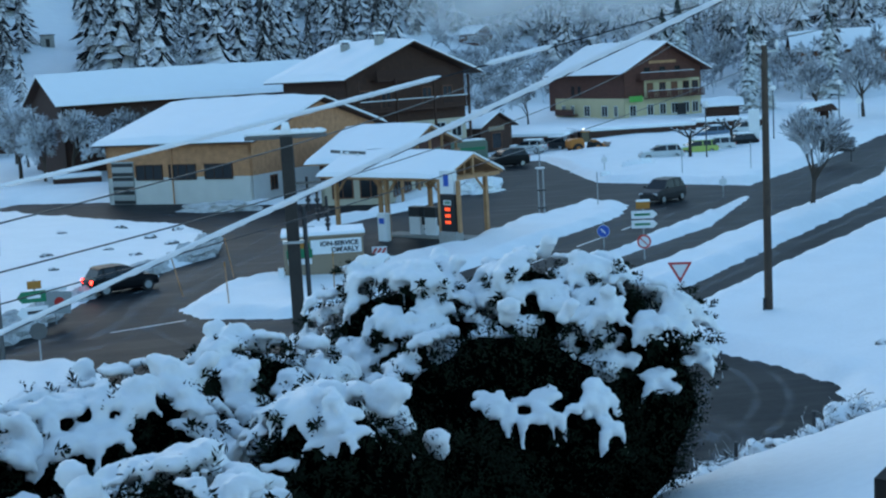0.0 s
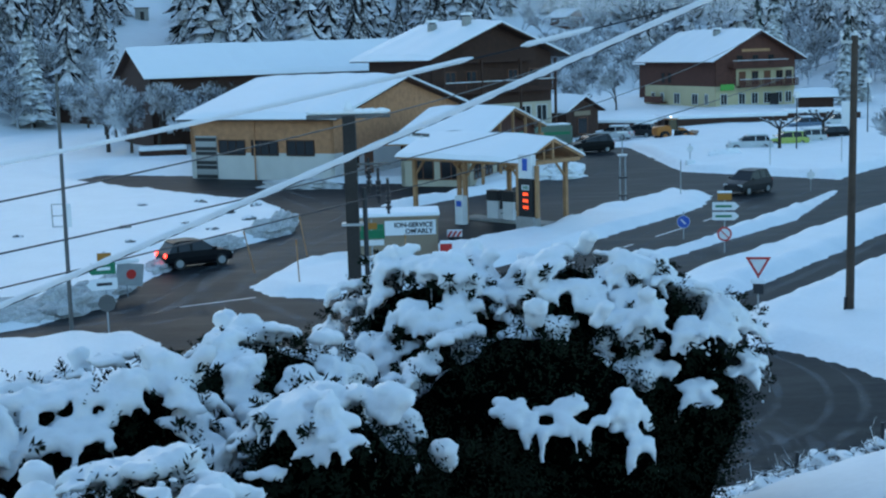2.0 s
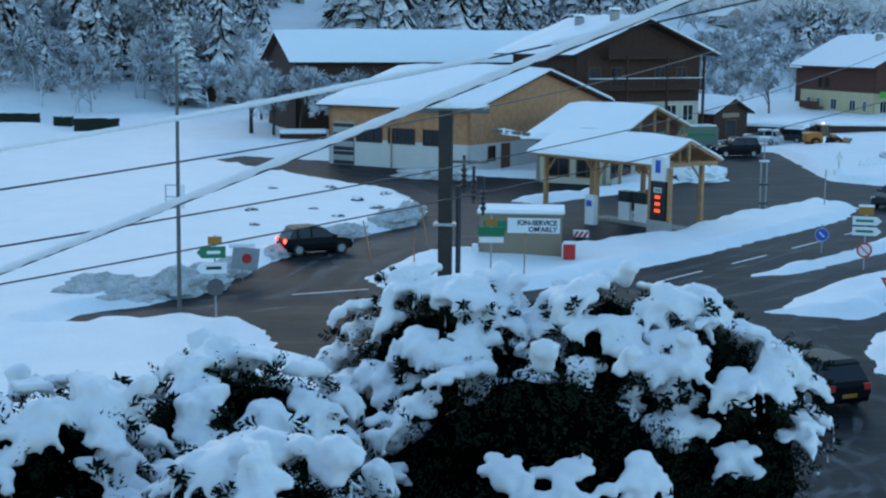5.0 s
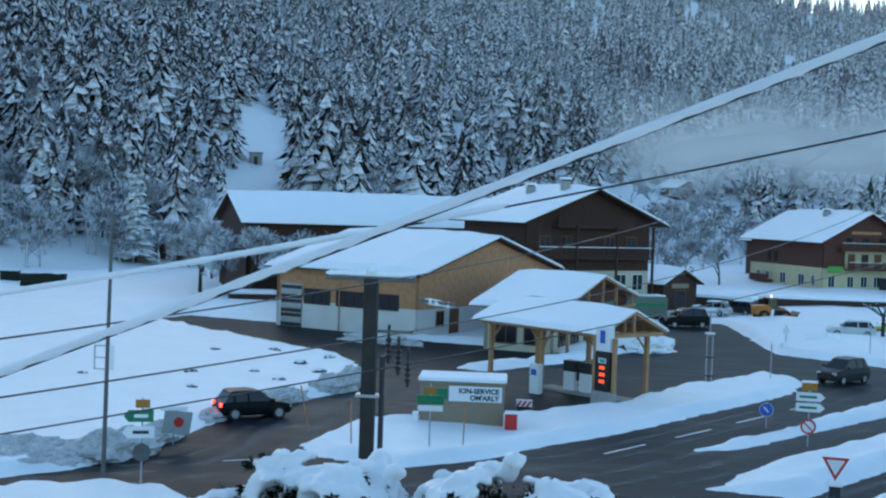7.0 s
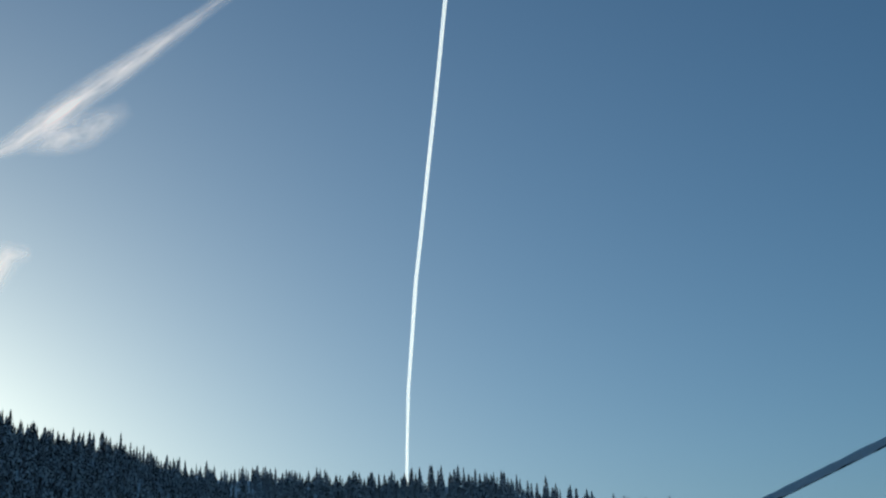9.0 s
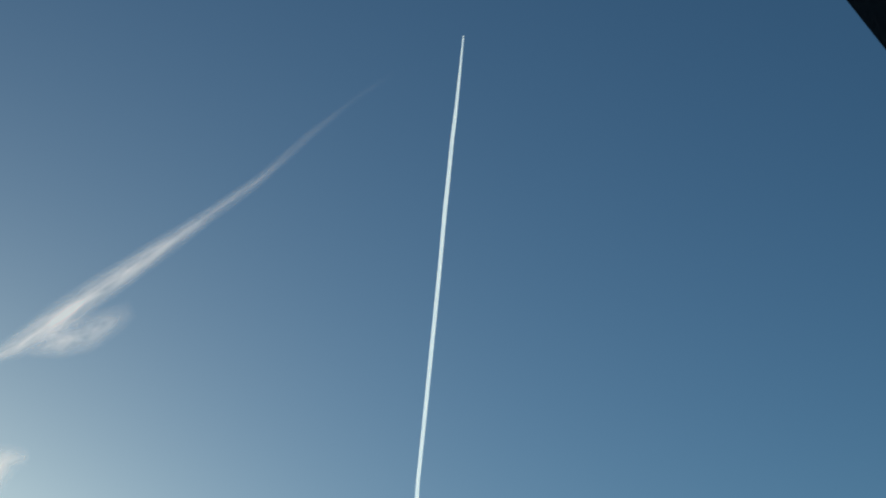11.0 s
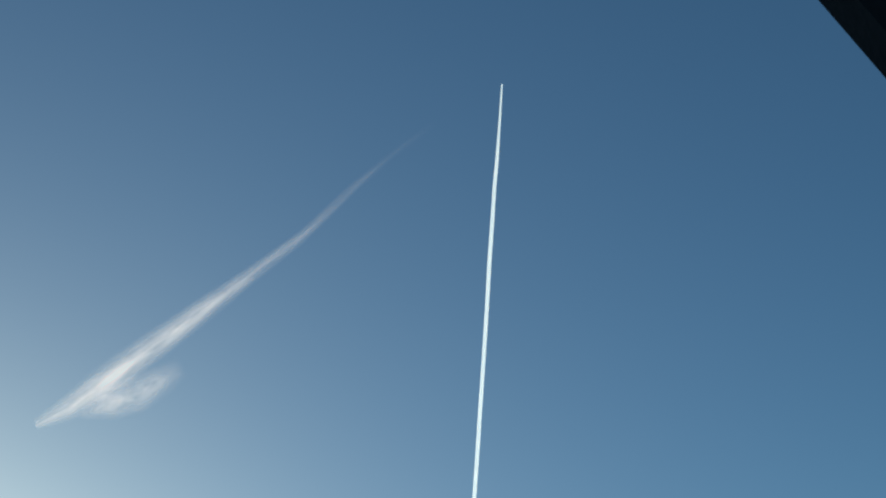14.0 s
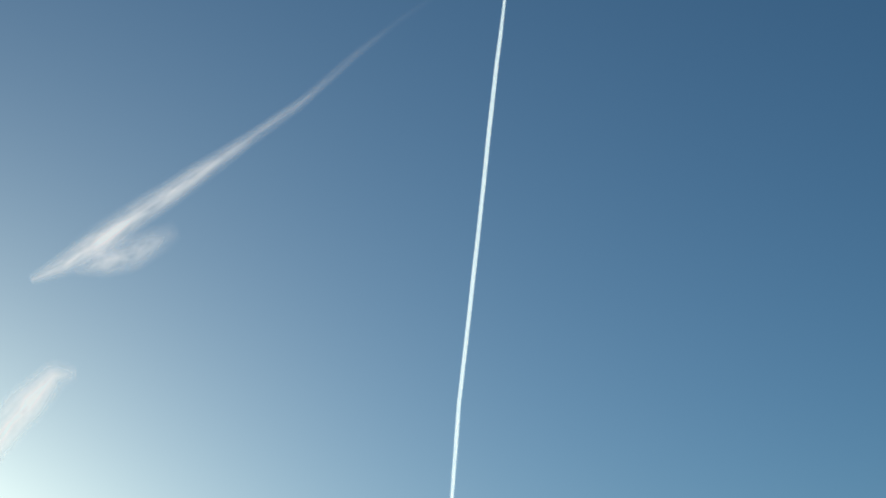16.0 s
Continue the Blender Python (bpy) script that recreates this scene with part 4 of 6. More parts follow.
def yield_sign():
    s = post_sign("yield_sign", 10.8, 50.7, 2.2, "red and white give-way sign with a dark plate below", "road sign", -12)
    part("border", prism([(-0.48, 2.25), (0.48, 2.25), (0, 1.42)], 1, -0.03, -0.005), RED, s)
    part("face", prism([(-0.32, 2.16), (0.32, 2.16), (0, 1.6)], 1, -0.045, -0.031), WHITE, s)
    part("lower_plate", box((-0.2, -0.03, 0.8), (0.2, 0.0, 1.2)), DARK_METAL, s)
    part("sign_snow", box((-0.3, -0.1, 1.2), (0.3, 0.1, 1.42), 0.08), SNOW, s)


def disc(r, y0, y1, z, n=24, x=0.0):
    return prism([(x + r * math.cos(2 * math.pi * i / n), z + r * math.sin(2 * math.pi * i / n)) for i in range(n)], 1, y0, y1)


def blue_sign():
    s = post_sign("blue_road_sign", 11.4, 71.2, 1.5, "blue round arrow sign with white rim on a short post", "road sign", -12)
    part("rim", disc(0.35, -0.02, 0.0, 0.95), WHITE, s)
    part("disc", disc(0.325, -0.035, -0.021, 0.95), BLUE, s)
    bm = box((-0.04, -0.05, -0.2), (0.04, -0.036, 0.16), 0, pose(0, 0, 0.95, 0, 135, 0))
    part("arrow", bm, WHITE, s)


def no_turn_and_arrows():
    s = post_sign("direction_sign", 12.6, 66.2, 3.0, "white direction arrows over a no-left-turn disc", "road sign", -10)
    for k, (z, d) in enumerate(((2.35, 1), (1.85, 1))):
        part("arrow_board", prism([(-0.6, z - 0.2), (0.5, z - 0.2), (0.72, z), (0.5, z + 0.2), (-0.6, z + 0.2)], 1, -0.04, 0), WHITE, s)
        b = part("lettering", box((-0.45, -0.05, z - 0.06), (0.35, -0.041, z + 0.06)), GREEN, s, "plain green lettering bar")
    part("top_board", box((-0.35, -0.04, 2.65), (0.35, 0, 3.0)), YELLOW_P, s)
    part("board_snow", box((-0.36, -0.09, 3.0), (0.36, 0.06, 3.12), 0.05), SNOW, s)
    part("disc_rim", disc(0.36, -0.03, 0, 0.95), RED, s)
    part("disc_face", disc(0.27, -0.045, -0.031, 0.95), WHITE, s)
    part("bar", box((-0.32, -0.055, -0.03), (0.32, -0.046, 0.03), 0, pose(0, 0, 0.95, 0, 45, 0)), RED, s)


def left_direction_signs():
    s = post_sign("direction_sign", -14.3, 50.0, 3.3, "stacked green and white direction boards on a post", "road sign", 18)
    for z, m, w in ((2.65, GREEN, 0.5), (2.05, WHITE, 0.54)):
        part("arrow_board", prism([(-w, z - 0.22), (w - 0.1, z - 0.22), (w - 0.1, z + 0.22), (-w, z + 0.22), (-w - 0.18, z)], 1, -0.04, 0), m, s)
        part("lettering", box((-w + 0.2, -0.05, z - 0.06), (w - 0.3, -0.041, z + 0.06)), WHITE if m is GREEN else DARK_METAL, s, "plain lettering bar")
    part("yellow_board", box((-0.26, -0.04, 2.95), (0.26, 0, 3.25)), YELLOW_P, s)
    part("back_plate", disc(0.35, -0.03, 0, 1.3, 8), MAST, s)
    t = post_sign("site_sign", -15.6, 58.6, 1.7, "tilted red and white roadworks panel with snow", "road sign", 25)
    part("panel", box((-0.6, -0.04, 0.5), (0.6, 0, 1.5), 0, pose(0, 0, 0, 0, 8, 0)), STEEL, t)
    part("disc", disc(0.22, -0.06, -0.041, 1.0, 20, 0.2), RED, t)
    part("panel_snow", box((-0.6, -0.1, 1.5), (0.6, 0.08, 1.7), 0.07), SNOW, t)
    k = post_sign("green_arrow_sign", -4.7, 60.6, 2.9, "green direction arrow with yellow top plate", "road sign", 5)
    part("arrow_board", box((-0.6, -0.04, 2.0), (0.6, 0, 2.4)), GREEN, k)
    part("lower_board", box((-0.55, -0.04, 1.7), (0.55, 0, 1.95)), WHITE, k)
    part("yellow_board", box((-0.25, -0.04, 2.45), (0.25, 0, 2.75)), YELLOW_P, k)


yield_sign()
blue_sign()
no_turn_and_arrows()
left_direction_signs()


def marker_posts():
    first = None
    for x, y, lean in ((-10.6, 63.5, -12), (-8.6, 68.6, -9), (-8.0, 59.6, -2), (-3.2, 60.5, 1)):
        m = pose(x, y, 0.2, 0, lean, 0)
        if first is None:
            first = thing("snow_pole", m, "thin leaning wooden snow marker pole", "marker pole", "snow marker poles")
            part("stick", rod((0, 0, 0), (0, 0, 1.9), 0.03), TIMBER, first)
            part("tip", rod((0, 0, 1.9), (0, 0, 2.1), 0.032), YELLOW_P, first)
        else:
            copy_thing(first, m)


marker_posts()


def kiosk():
    k = thing("kiosk", heading(-1.75, 67.5, 0.1, 2), "beige service kiosk with white sign board and snowy flat roof", "kiosk")
    part("body", box((-4.1, 0, 0), (0, 2.4, 2.05), 0.02), BEIGE, k)
    part("roof", box((-4.2, -0.1, 2.05), (0.1, 2.5, 2.15)), BEIGE, k)
    part("roof_snow", box((-4.22, -0.12, 2.15), (0.12, 2.52, 2.36), 0.09), SNOW_ROOF, k)
    b = part("sign_board", box((-2.7, -0.06, 1.2), (-0.1, -0.004, 1.95)), WHITE, k, "white sign board")
    for txt, z, size in (("ION-SERVICE", 1.61, 0.34), ("OM'ARLY", 1.28, 0.34)):
        cu = bpy.data.curves.new("lettering", 'FONT')
        cu.body, cu.size, cu.extrude, cu.offset, cu.align_x = txt, size, 0.004, 0.012, 'RIGHT'
        cu.materials.append(BLACK)
        ob = new("lettering", cu)
        ob.parent = b
        ob.matrix_basis = pose(-0.25, -0.07, z, 90, 0, 0)
    part("green_panel", box((-3.9, -0.06, 1.3), (-2.75, -0.004, 1.8)), GREEN, k)
    part("cabinet", box((-4.45, -0.3, 0), (-4.15, 0.2, 0.6), 0.02), WHITE, k)
    r = thing("red_bin", pose(-1.35, 66.9, 0.15), "red plastic grit bin with snow on its lid", "bin")
    part("body", box((-0.3, -0.3, 0), (0.3, 0.3, 0.75), 0.04), RED, r)
    part("lid_snow", box((-0.31, -0.31, 0.75), (0.31, 0.31, 0.85), 0.04), SNOW, r)


kiosk()


def pumps():
    m = pose(3.1, 78.1, 0, 0, 0, -44.6)
    p = thing("fuel_pump", m @ pose(-2.6, 1.9, 0.16), "white fuel pump with dark display hood", "fuel pump", "fuel pumps")
    part("body", box((-0.45, -0.28, 0), (0.45, 0.28, 1.1), 0.03), WHITE, p)
    part("display", box((-0.48, -0.3, 1.1), (0.48, 0.3, 1.75), 0.05), BLACK, p)
    part("nozzle", box((0.46, -0.1, 0.6), (0.6, 0.1, 1.1), 0.02), BLACK, p)
    part("hose", tube([Vector((0.5, 0, 1.1)), Vector((0.65, 0, 0.8)), Vector((0.65, 0, 0.4)), Vector((0.5, 0, 0.3))], 0.025, 6), BLACK, p)
    copy_thing(p, m @ pose(-3.9, 1.9, 0.16))
    t = thing("payment_terminal", m @ pose(-4.5, -0.5, 0.0), "white self-service payment terminal with a blue panel", "terminal")
    part("body", box((-0.35, -0.2, 0), (0.35, 0.2, 1.75), 0.03), WHITE, t)
    part("screen", box((-0.22, -0.215, 1.1), (0.22, -0.202, 1.45)), BLUE, t)
    c = thing("chevron_barrier", heading(-0.9, 73.2, 0.1, -10) @ Matrix.Scale(0.65, 4), "red and white chevron barrier in the snow", "barrier")
    part("board", box((-0.65, -0.03, 0.35), (0.65, 0.03, 0.85)), WHITE, c)
    for i in range(3):
        part("stripe", box((-0.09, -0.04, -0.3), (0.09, -0.031, 0.3), 0, pose(-0.4 + i * 0.4, 0, 0.6, 0, 35, 0)), RED, c)
    part("foot", box((-0.5, -0.1, 0), (0.5, 0.1, 0.36)), DARK_METAL, c)
    part("board_snow", box((-0.65, -0.06, 0.85), (0.65, 0.06, 0.95), 0.03), SNOW, c)
    s = thing("hose_tower", pose(10.4, 89.1, 0.1), "slim steel air and water tower beside the forecourt", "service post")
    for dx in (-0.18, 0.18):
        part("upright", rod((dx, 0, 0), (dx, 0, 3.2), 0.05), STEEL, s)
    for z in (0.4, 1.6, 3.1):
        part("shelf", box((-0.3, -0.2, z), (0.3, 0.2, z + 0.1)), DARK_METAL if z < 3 else WHITE, s)
    part("lamp_mast", rod((0, 0.1, 3.0), (0, 0.1, 4.6), 0.04), STEEL, s)
    part("lamp_head", box((-0.35, -0.05, 4.6), (0.35, 0.25, 4.72), 0.03), WHITE, s)


pumps()


# ---------------------------------------------------------------- vehicles
def loft(rows):
    """A closed skin over rows of points of equal length."""
    bm = bmesh.new()
    rv = [[bm.verts.new(p) for p in r] for r in rows]
    n = len(rv[0])
    for a, b in zip(rv, rv[1:]):
        for k in range(n):
            bm.faces.new((a[k], a[(k + 1) % n], b[(k + 1) % n], b[k]))
    bm.faces.new(rv[0][::-1])
    bm.faces.new(rv[-1])
    return bm


def car(x, y, z, deg, paint, label, L=4.1, W=1.75, H=1.45, kind="hatch", lit=False, snow=0.0, group=""):
    """Front towards local +x."""
    c = thing("car", heading(x, y, z, deg), label, "car", group)
    hood = H * 0.62
    belt = H * 0.63
    # body: cross-sections from tail to nose
    secs = [(-L / 2, 0.42, belt * 0.86, 0.86), (-L / 2 + 0.12, 0.26, belt * 0.98, 0.95), (-L * 0.3, 0.22, belt, 1.0), (0, 0.22, belt, 1.0),
            (L * 0.18, 0.22, belt * 0.99, 1.0), (L * 0.36, 0.24, hood * 0.93, 0.97), (L / 2 - 0.1, 0.28, hood * 0.80, 0.9), (L / 2, 0.38, hood * 0.68, 0.78)]
    rows = []
    for sx, z0, z1, w in secs:
        h = W / 2 * w
        rows.append([(sx, -h * 0.93, z0), (sx, -h, z0 + 0.15), (sx, -h, (z0 + z1) / 2 + 0.05), (sx, -h * 0.93, z1), (sx, h * 0.93, z1), (sx, h, (z0 + z1) / 2 + 0.05), (sx, h, z0 + 0.15), (sx, h * 0.93, z0)])
    body = part("body", loft(rows), paint, c, smooth=False)
    back = -L / 2 + (0.18 if kind != "sedan" else 0.75)
    gl = [(back, belt - 0.03, 0.90), (back + 0.30, H - 0.10, 0.74), (back + 0.45, H - 0.05, 0.72), (L * 0.02, H - 0.05, 0.72), (L * 0.09, H - 0.11, 0.74), (L * 0.25, belt - 0.03, 0.9)]
    rows = [[(sx, -W / 2 * w, zz), (sx, W / 2 * w, zz), (sx, W / 2 * 0.9, belt - 0.05), (sx, -W / 2 * 0.9, belt - 0.05)] for sx, zz, w in gl]
    part("glasshouse", loft(rows), GLASS, body)
    part("roof", loft([[(sx, -W / 2 * w, zz), (sx, W / 2 * w, zz), (sx, W / 2 * w, zz - 0.06), (sx, -W / 2 * w, zz - 0.06)]
                       for sx, zz, w in ((back + 0.28, H - 0.07, 0.73), (back + 0.5, H, 0.72), (-L * 0.05, H + 0.01, 0.72), (L * 0.07, H - 0.06, 0.74))]), paint, body)
    for sx in (back + 0.5, -L * 0.12):
        for s in (-1, 1):
            part("pillar", loft([[(sx - 0.05, s * W / 2 * 0.905, belt - 0.03), (sx + 0.05, s * W / 2 * 0.905, belt - 0.03), (sx + 0.05, s * W / 2 * 0.86, belt - 0.03), (sx - 0.05, s * W / 2 * 0.86, belt - 0.03)],
                                 [(sx - 0.03, s * W / 2 * 0.745, H - 0.06), (sx + 0.05, s * W / 2 * 0.745, H - 0.06), (sx + 0.05, s * W / 2 * 0.7, H - 0.06), (sx - 0.03, s * W / 2 * 0.7, H - 0.06)]]), paint, body)
    for sx in (-L * 0.31, L * 0.31):
        for s in (-1, 1):
            wy = s * (W / 2 - 0.10)
            wh = part("wheel", rod((sx, wy - 0.1, 0.31), (sx, wy + 0.1, 0.31), 0.315, seg=18), RUBBER, c)
            part("rim", rod((sx, wy - 0.106 if s < 0 else wy + 0.09, 0.31), (sx, wy - 0.09 if s < 0 else wy + 0.106, 0.31), 0.2, seg=12), STEEL, wh)
    for s in (-1, 1):
        part("tail_lamp", box((-L / 2 - 0.01, s * W * 0.36 - 0.12, belt * 0.72), (-L / 2 + 0.1, s * W * 0.36 + 0.12, belt * 0.93), 0.02), TAIL_LIT if lit else RED, body)
        part("headlamp", box((L / 2 - 0.16, s * W * 0.33 - 0.16, hood * 0.60), (L / 2 - 0.02, s * W * 0.33 + 0.16, hood * 0.76), 0.03), WHITE, body)
        part("mirror", box((L * 0.2, s * (W / 2 + 0.08) - 0.08, belt), (L * 0.2 + 0.12, s * (W / 2 + 0.08) + 0.08, belt + 0.14), 0.03), paint, body)
    part("plate", box((-L / 2 - 0.015, -0.26, belt * 0.5), (-L / 2 + 0.02, 0.26, belt * 0.5 + 0.11)), YELLOW_P, body)
    part("grille", box((L / 2 - 0.03, -0.4, 0.4), (L / 2 + 0.01, 0.4, 0.55)), BLACK, body)
    if snow:
        part("roof_snow", box((back + 0.3, -W * 0.36, H), (L * 0.06, W * 0.36, H + snow), min(snow * 0.45, 0.09)), SNOW, c)
        part("bonnet_snow", box((L * 0.22, -W * 0.42, hood * 0.9), (L * 0.44, W * 0.42, hood * 0.96 + snow * 0.8), 0.05), SNOW, c)
    return c


car(-14.25, 67.6, 0, 32, CAR_BLACK, "black hatchback with a lit red brake lamp", 3.65, 1.68, 1.42, lit=True)
car(19.6, 93.0, 0, 224, CAR_GREY, "dark grey off-road car dusted with road salt", 3.8, 1.75, 1.66)
car(6.6, 42.4, 0, 118, CAR_BLACK, "black car going round the hairpin bend", 4.2, 1.75, 1.45)
car(12.6, 132.0, 0, 200, CAR_BLACK, "black off-road car parked by the shop", 4.6, 1.9, 1.8)
for i, (px_, py_, a, mt, lb) in enumerate(((16.6, 146.0, 150, CAR_WHITE, "pale parked car half buried in snow"), (19.6, 148.5, 150, CAR_GREY, "grey parked car under fresh snow"),
                                           (27.0, 126.5, 175, CAR_WHITE, "silver estate car with snow on its roof"), (31.2, 129.8, 185, CAR_GREEN, "yellow-green parked car dusted with snow"),
                                           (33.6, 132.2, 185, CAR_WHITE, "white parked car under snow"), (36.8, 135.0, 190, CAR_BLACK, "dark parked car dusted with snow"),
                                           (38.6, 152.0, 185, CAR_BLUE, "blue-grey estate car in the hotel car park"), (43.5, 156.0, 185, CAR_WHITE, "white parked car under snow"))):
    car(px_, py_, 0.22, a, mt, lb, 4.2, 1.72, 1.45, snow=0.12, group="parked cars")


def van():
    v = thing("van", heading(8.6, 137.0, 0.05, 200), "dull green delivery van with snow on its roof", "van")
    part("body", loft([[(x, -0.95 * w, 0.4), (x, -0.95 * w, h), (x, 0.95 * w, h), (x, 0.95 * w, 0.4)] for x, h, w in ((-2.6, 2.3, 0.95), (-2.4, 2.45, 1), (1.4, 2.45, 1), (2.0, 1.5, 0.97), (2.6, 1.1, 0.9))]), VAN_PAINT, v)
    part("stripe", box((-2.3, -0.97, 1.5), (1.3, 0.97, 1.8)), GREEN, v)
    part("windscreen", box((1.45, -0.8, 1.55), (1.75, 0.8, 2.2), 0.03), GLASS, v)
    part("roof", box((-2.4, -0.9, 2.45), (1.4, 0.9, 2.6), 0.06), SNOW, v)
    for x in (-1.6, 1.6):
        for s in (-1, 1):
            part("wheel", rod((x, s * 0.85 - 0.1, 0.33), (x, s * 0.85 + 0.1, 0.33), 0.33, seg=14), RUBBER, v)


def loader():
    k = thing("wheel_loader", heading(22.6, 143.5, 0.1, 15) @ Matrix.Scale(0.74, 4), "yellow wheel loader clearing snow in the car park", "wheel loader")
    part("engine_body", loft([[(x, -0.9 * w, z0), (x, -0.9 * w, z1), (x, 0.9 * w, z1), (x, 0.9 * w, z0)] for x, z0, z1, w in ((-2.9, 1.0, 1.9, 0.9), (-2.7, 0.8, 2.1, 1), (-0.9, 0.8, 2.2, 1), (-0.6, 0.8, 1.6, 1))]), LOADER_PAINT, k)
    cab = part("cab", loft([[(-1.0, -0.75, 1.6), (0.5, -0.75, 1.6), (0.5, 0.75, 1.6), (-1.0, 0.75, 1.6)], [(-0.9, -0.65, 3.05), (0.25, -0.65, 3.05), (0.25, 0.65, 3.05), (-0.9, 0.65, 3.05)]]), GLASS, k)
    part("cab_roof", box((-1.05, -0.8, 3.05), (0.45, 0.8, 3.2), 0.05), LOADER_PAINT, cab)
    part("roof_snow", box((-1.0, -0.75, 3.2), (0.4, 0.75, 3.32), 0.05), SNOW, cab)
    part("beacon", rod((-0.3, 0, 3.3), (-0.3, 0, 3.52), 0.1), LAMP_LIT, cab, "lit beacon")
    for x in (-0.95, 0.35):
        for s in (-1, 1):
            part("cab_pillar", box((x - 0.05, s * 0.74 - 0.05, 1.6), (x + 0.05, s * 0.74 + 0.05, 3.05)), BLACK, cab)
    part("front_frame", box((0.4, -0.5, 0.7), (2.0, 0.5, 1.5), 0.05), DARK_METAL, k)
    for s in (-1, 1):
        part("lift_arm", prism([(0.8, 1.5), (1.2, 1.9), (3.2, 0.7), (3.1, 0.4)], 1, s * 0.55 - 0.1, s * 0.55 + 0.1), LOADER_PAINT, k)
    part("bucket", prism([(3.0, 0.2), (4.1, 0.1), (4.1, 0.2), (3.3, 0.35), (3.15, 0.8), (3.5, 1.3), (3.4, 1.35), (3.0, 0.9)], 1, -1.25, 1.25), DARK_METAL, k)
    for x in (-1.7, 1.4):
        for s in (-1, 1):
            wh = part("wheel", rod((x, s * 0.95 - 0.25, 0.75), (x, s * 0.95 + 0.25, 0.75), 0.75, seg=18), RUBBER, k)
            part("rim", rod((x, s * 1.0 - 0.22, 0.75), (x, s * 1.0 + 0.22, 0.75), 0.35, seg=12), LOADER_PAINT, wh)


van()
loader()


# ---------------------------------------------------------------- trees
def branch_tree(seed, h, spread, depth=5, trunk=0.09, kids=3):
    """A bare broadleaf tree: thin, rough-tipped boughs, as a mesh of three-sided twigs."""
    rng = np.random.RandomState(seed)
    vs, fs, stem_v, stem_f = [], [], [], []

    def twig(p, q, r0, r1, tv, tf):
        d = (q - p).normalized()
        s = d.cross(Vector((0.3, 0.2, 1))).normalized()
        u = s.cross(d)
        k = len(tv)
        for c, r in ((p, r0), (q, r1)):
            for a in (0, 2.094, 4.189):
                tv.append(c + s * math.cos(a) * r + u * math.sin(a) * r)
        for i in range(3):
            tf.append((k + i, k + (i + 1) % 3, k + 3 + (i + 1) % 3, k + 3 + i))

    def grow(p, d, ln, r, lev):
        q = p + d * ln
        twig(p, q, max(r, (0.045 if h > 2 else 0.007) if lev > 1 else 0), max(r * 0.62, (0.03 if h > 2 else 0.005) if lev > 1 else 0), stem_v if lev <= 1 else vs, stem_f if lev <= 1 else fs)
        if lev >= depth:
            return
        for i in range(kids + (1 if lev > 1 else 0)):
            a = rng.rand() * 6.283
            t = rng.uniform(0.35, 0.85) * spread
            s = d.cross(Vector((math.cos(a), math.sin(a), 0.3))).normalized()
            nd = (d * math.cos(t) + s * math.sin(t) + Vector((0, 0, 0.12))).normalized()
            grow(p.lerp(q, rng.uniform(0.55, 1.0)), nd, ln * rng.uniform(0.6, 0.82), r * 0.55, lev + 1)
    grow(Vector((0, 0, 0)), Vector((rng.uniform(-0.1, 0.1), rng.uniform(-0.1, 0.1), 1)).normalized(), h * 0.28, h * trunk * 0.28, 0)
    return (vs, fs), (stem_v, stem_f)


def frosted_tree(name, x, y, h, seed, label, spread=1.0, depth=5, kids=3, group="frosted trees"):
    t = thing(name, heading(x, y, float(ground_z(x, y)) - 0.05, seed * 37), label, "tree", group)
    crown, stem = branch_tree(seed, h, spread, depth, kids=kids)
    a = new("trunk", from_np("trunk", *stem, TRUNK))
    b = new("crown", from_np("crown", *crown, FROST))
    a.parent = b.parent = t
    return t


TREES = [(-72, 200, 15, 1.0), (-66.4, 195, 9, 1.1), (-40.7, 160, 8, 1.2), (-88, 228, 17, 0.9), (-100, 250, 19, 0.9), (-60, 205, 13, 1.0), (-37, 141, 11, 1.1),
         (-31, 138, 10, 1.15), (-80, 215, 16, 0.9), (-110, 262, 20, 0.9), (-52, 190, 9, 1.1), (-94, 240, 17, 1.0), (-28, 142, 9, 1.1),
         (64, 172, 12, 1.0), (72, 180, 13, 1.0), (16, 190, 8, 1.1), (20, 215, 9, 1.1), (60, 178, 11, 0.9), (24, 205, 8, 1.1), (-76, 222, 14, 1.0), (-34, 139, 9, 1.2), (-27, 137.5, 8, 1.2), (-22, 140, 10, 1.1), (-45, 172, 9, 1.2)]
for i, (x, y, h, s) in enumerate(TREES):
    frosted_tree("frosted_tree", x, y, h, 40 + i, "bare broadleaf tree white with hoar frost", s, 5, 4)
frosted_tree("fruit_tree", 26.7, 82.0, 8.2, 77, "small leaning fruit tree furred with frost", 0.75, 5, 4, "")


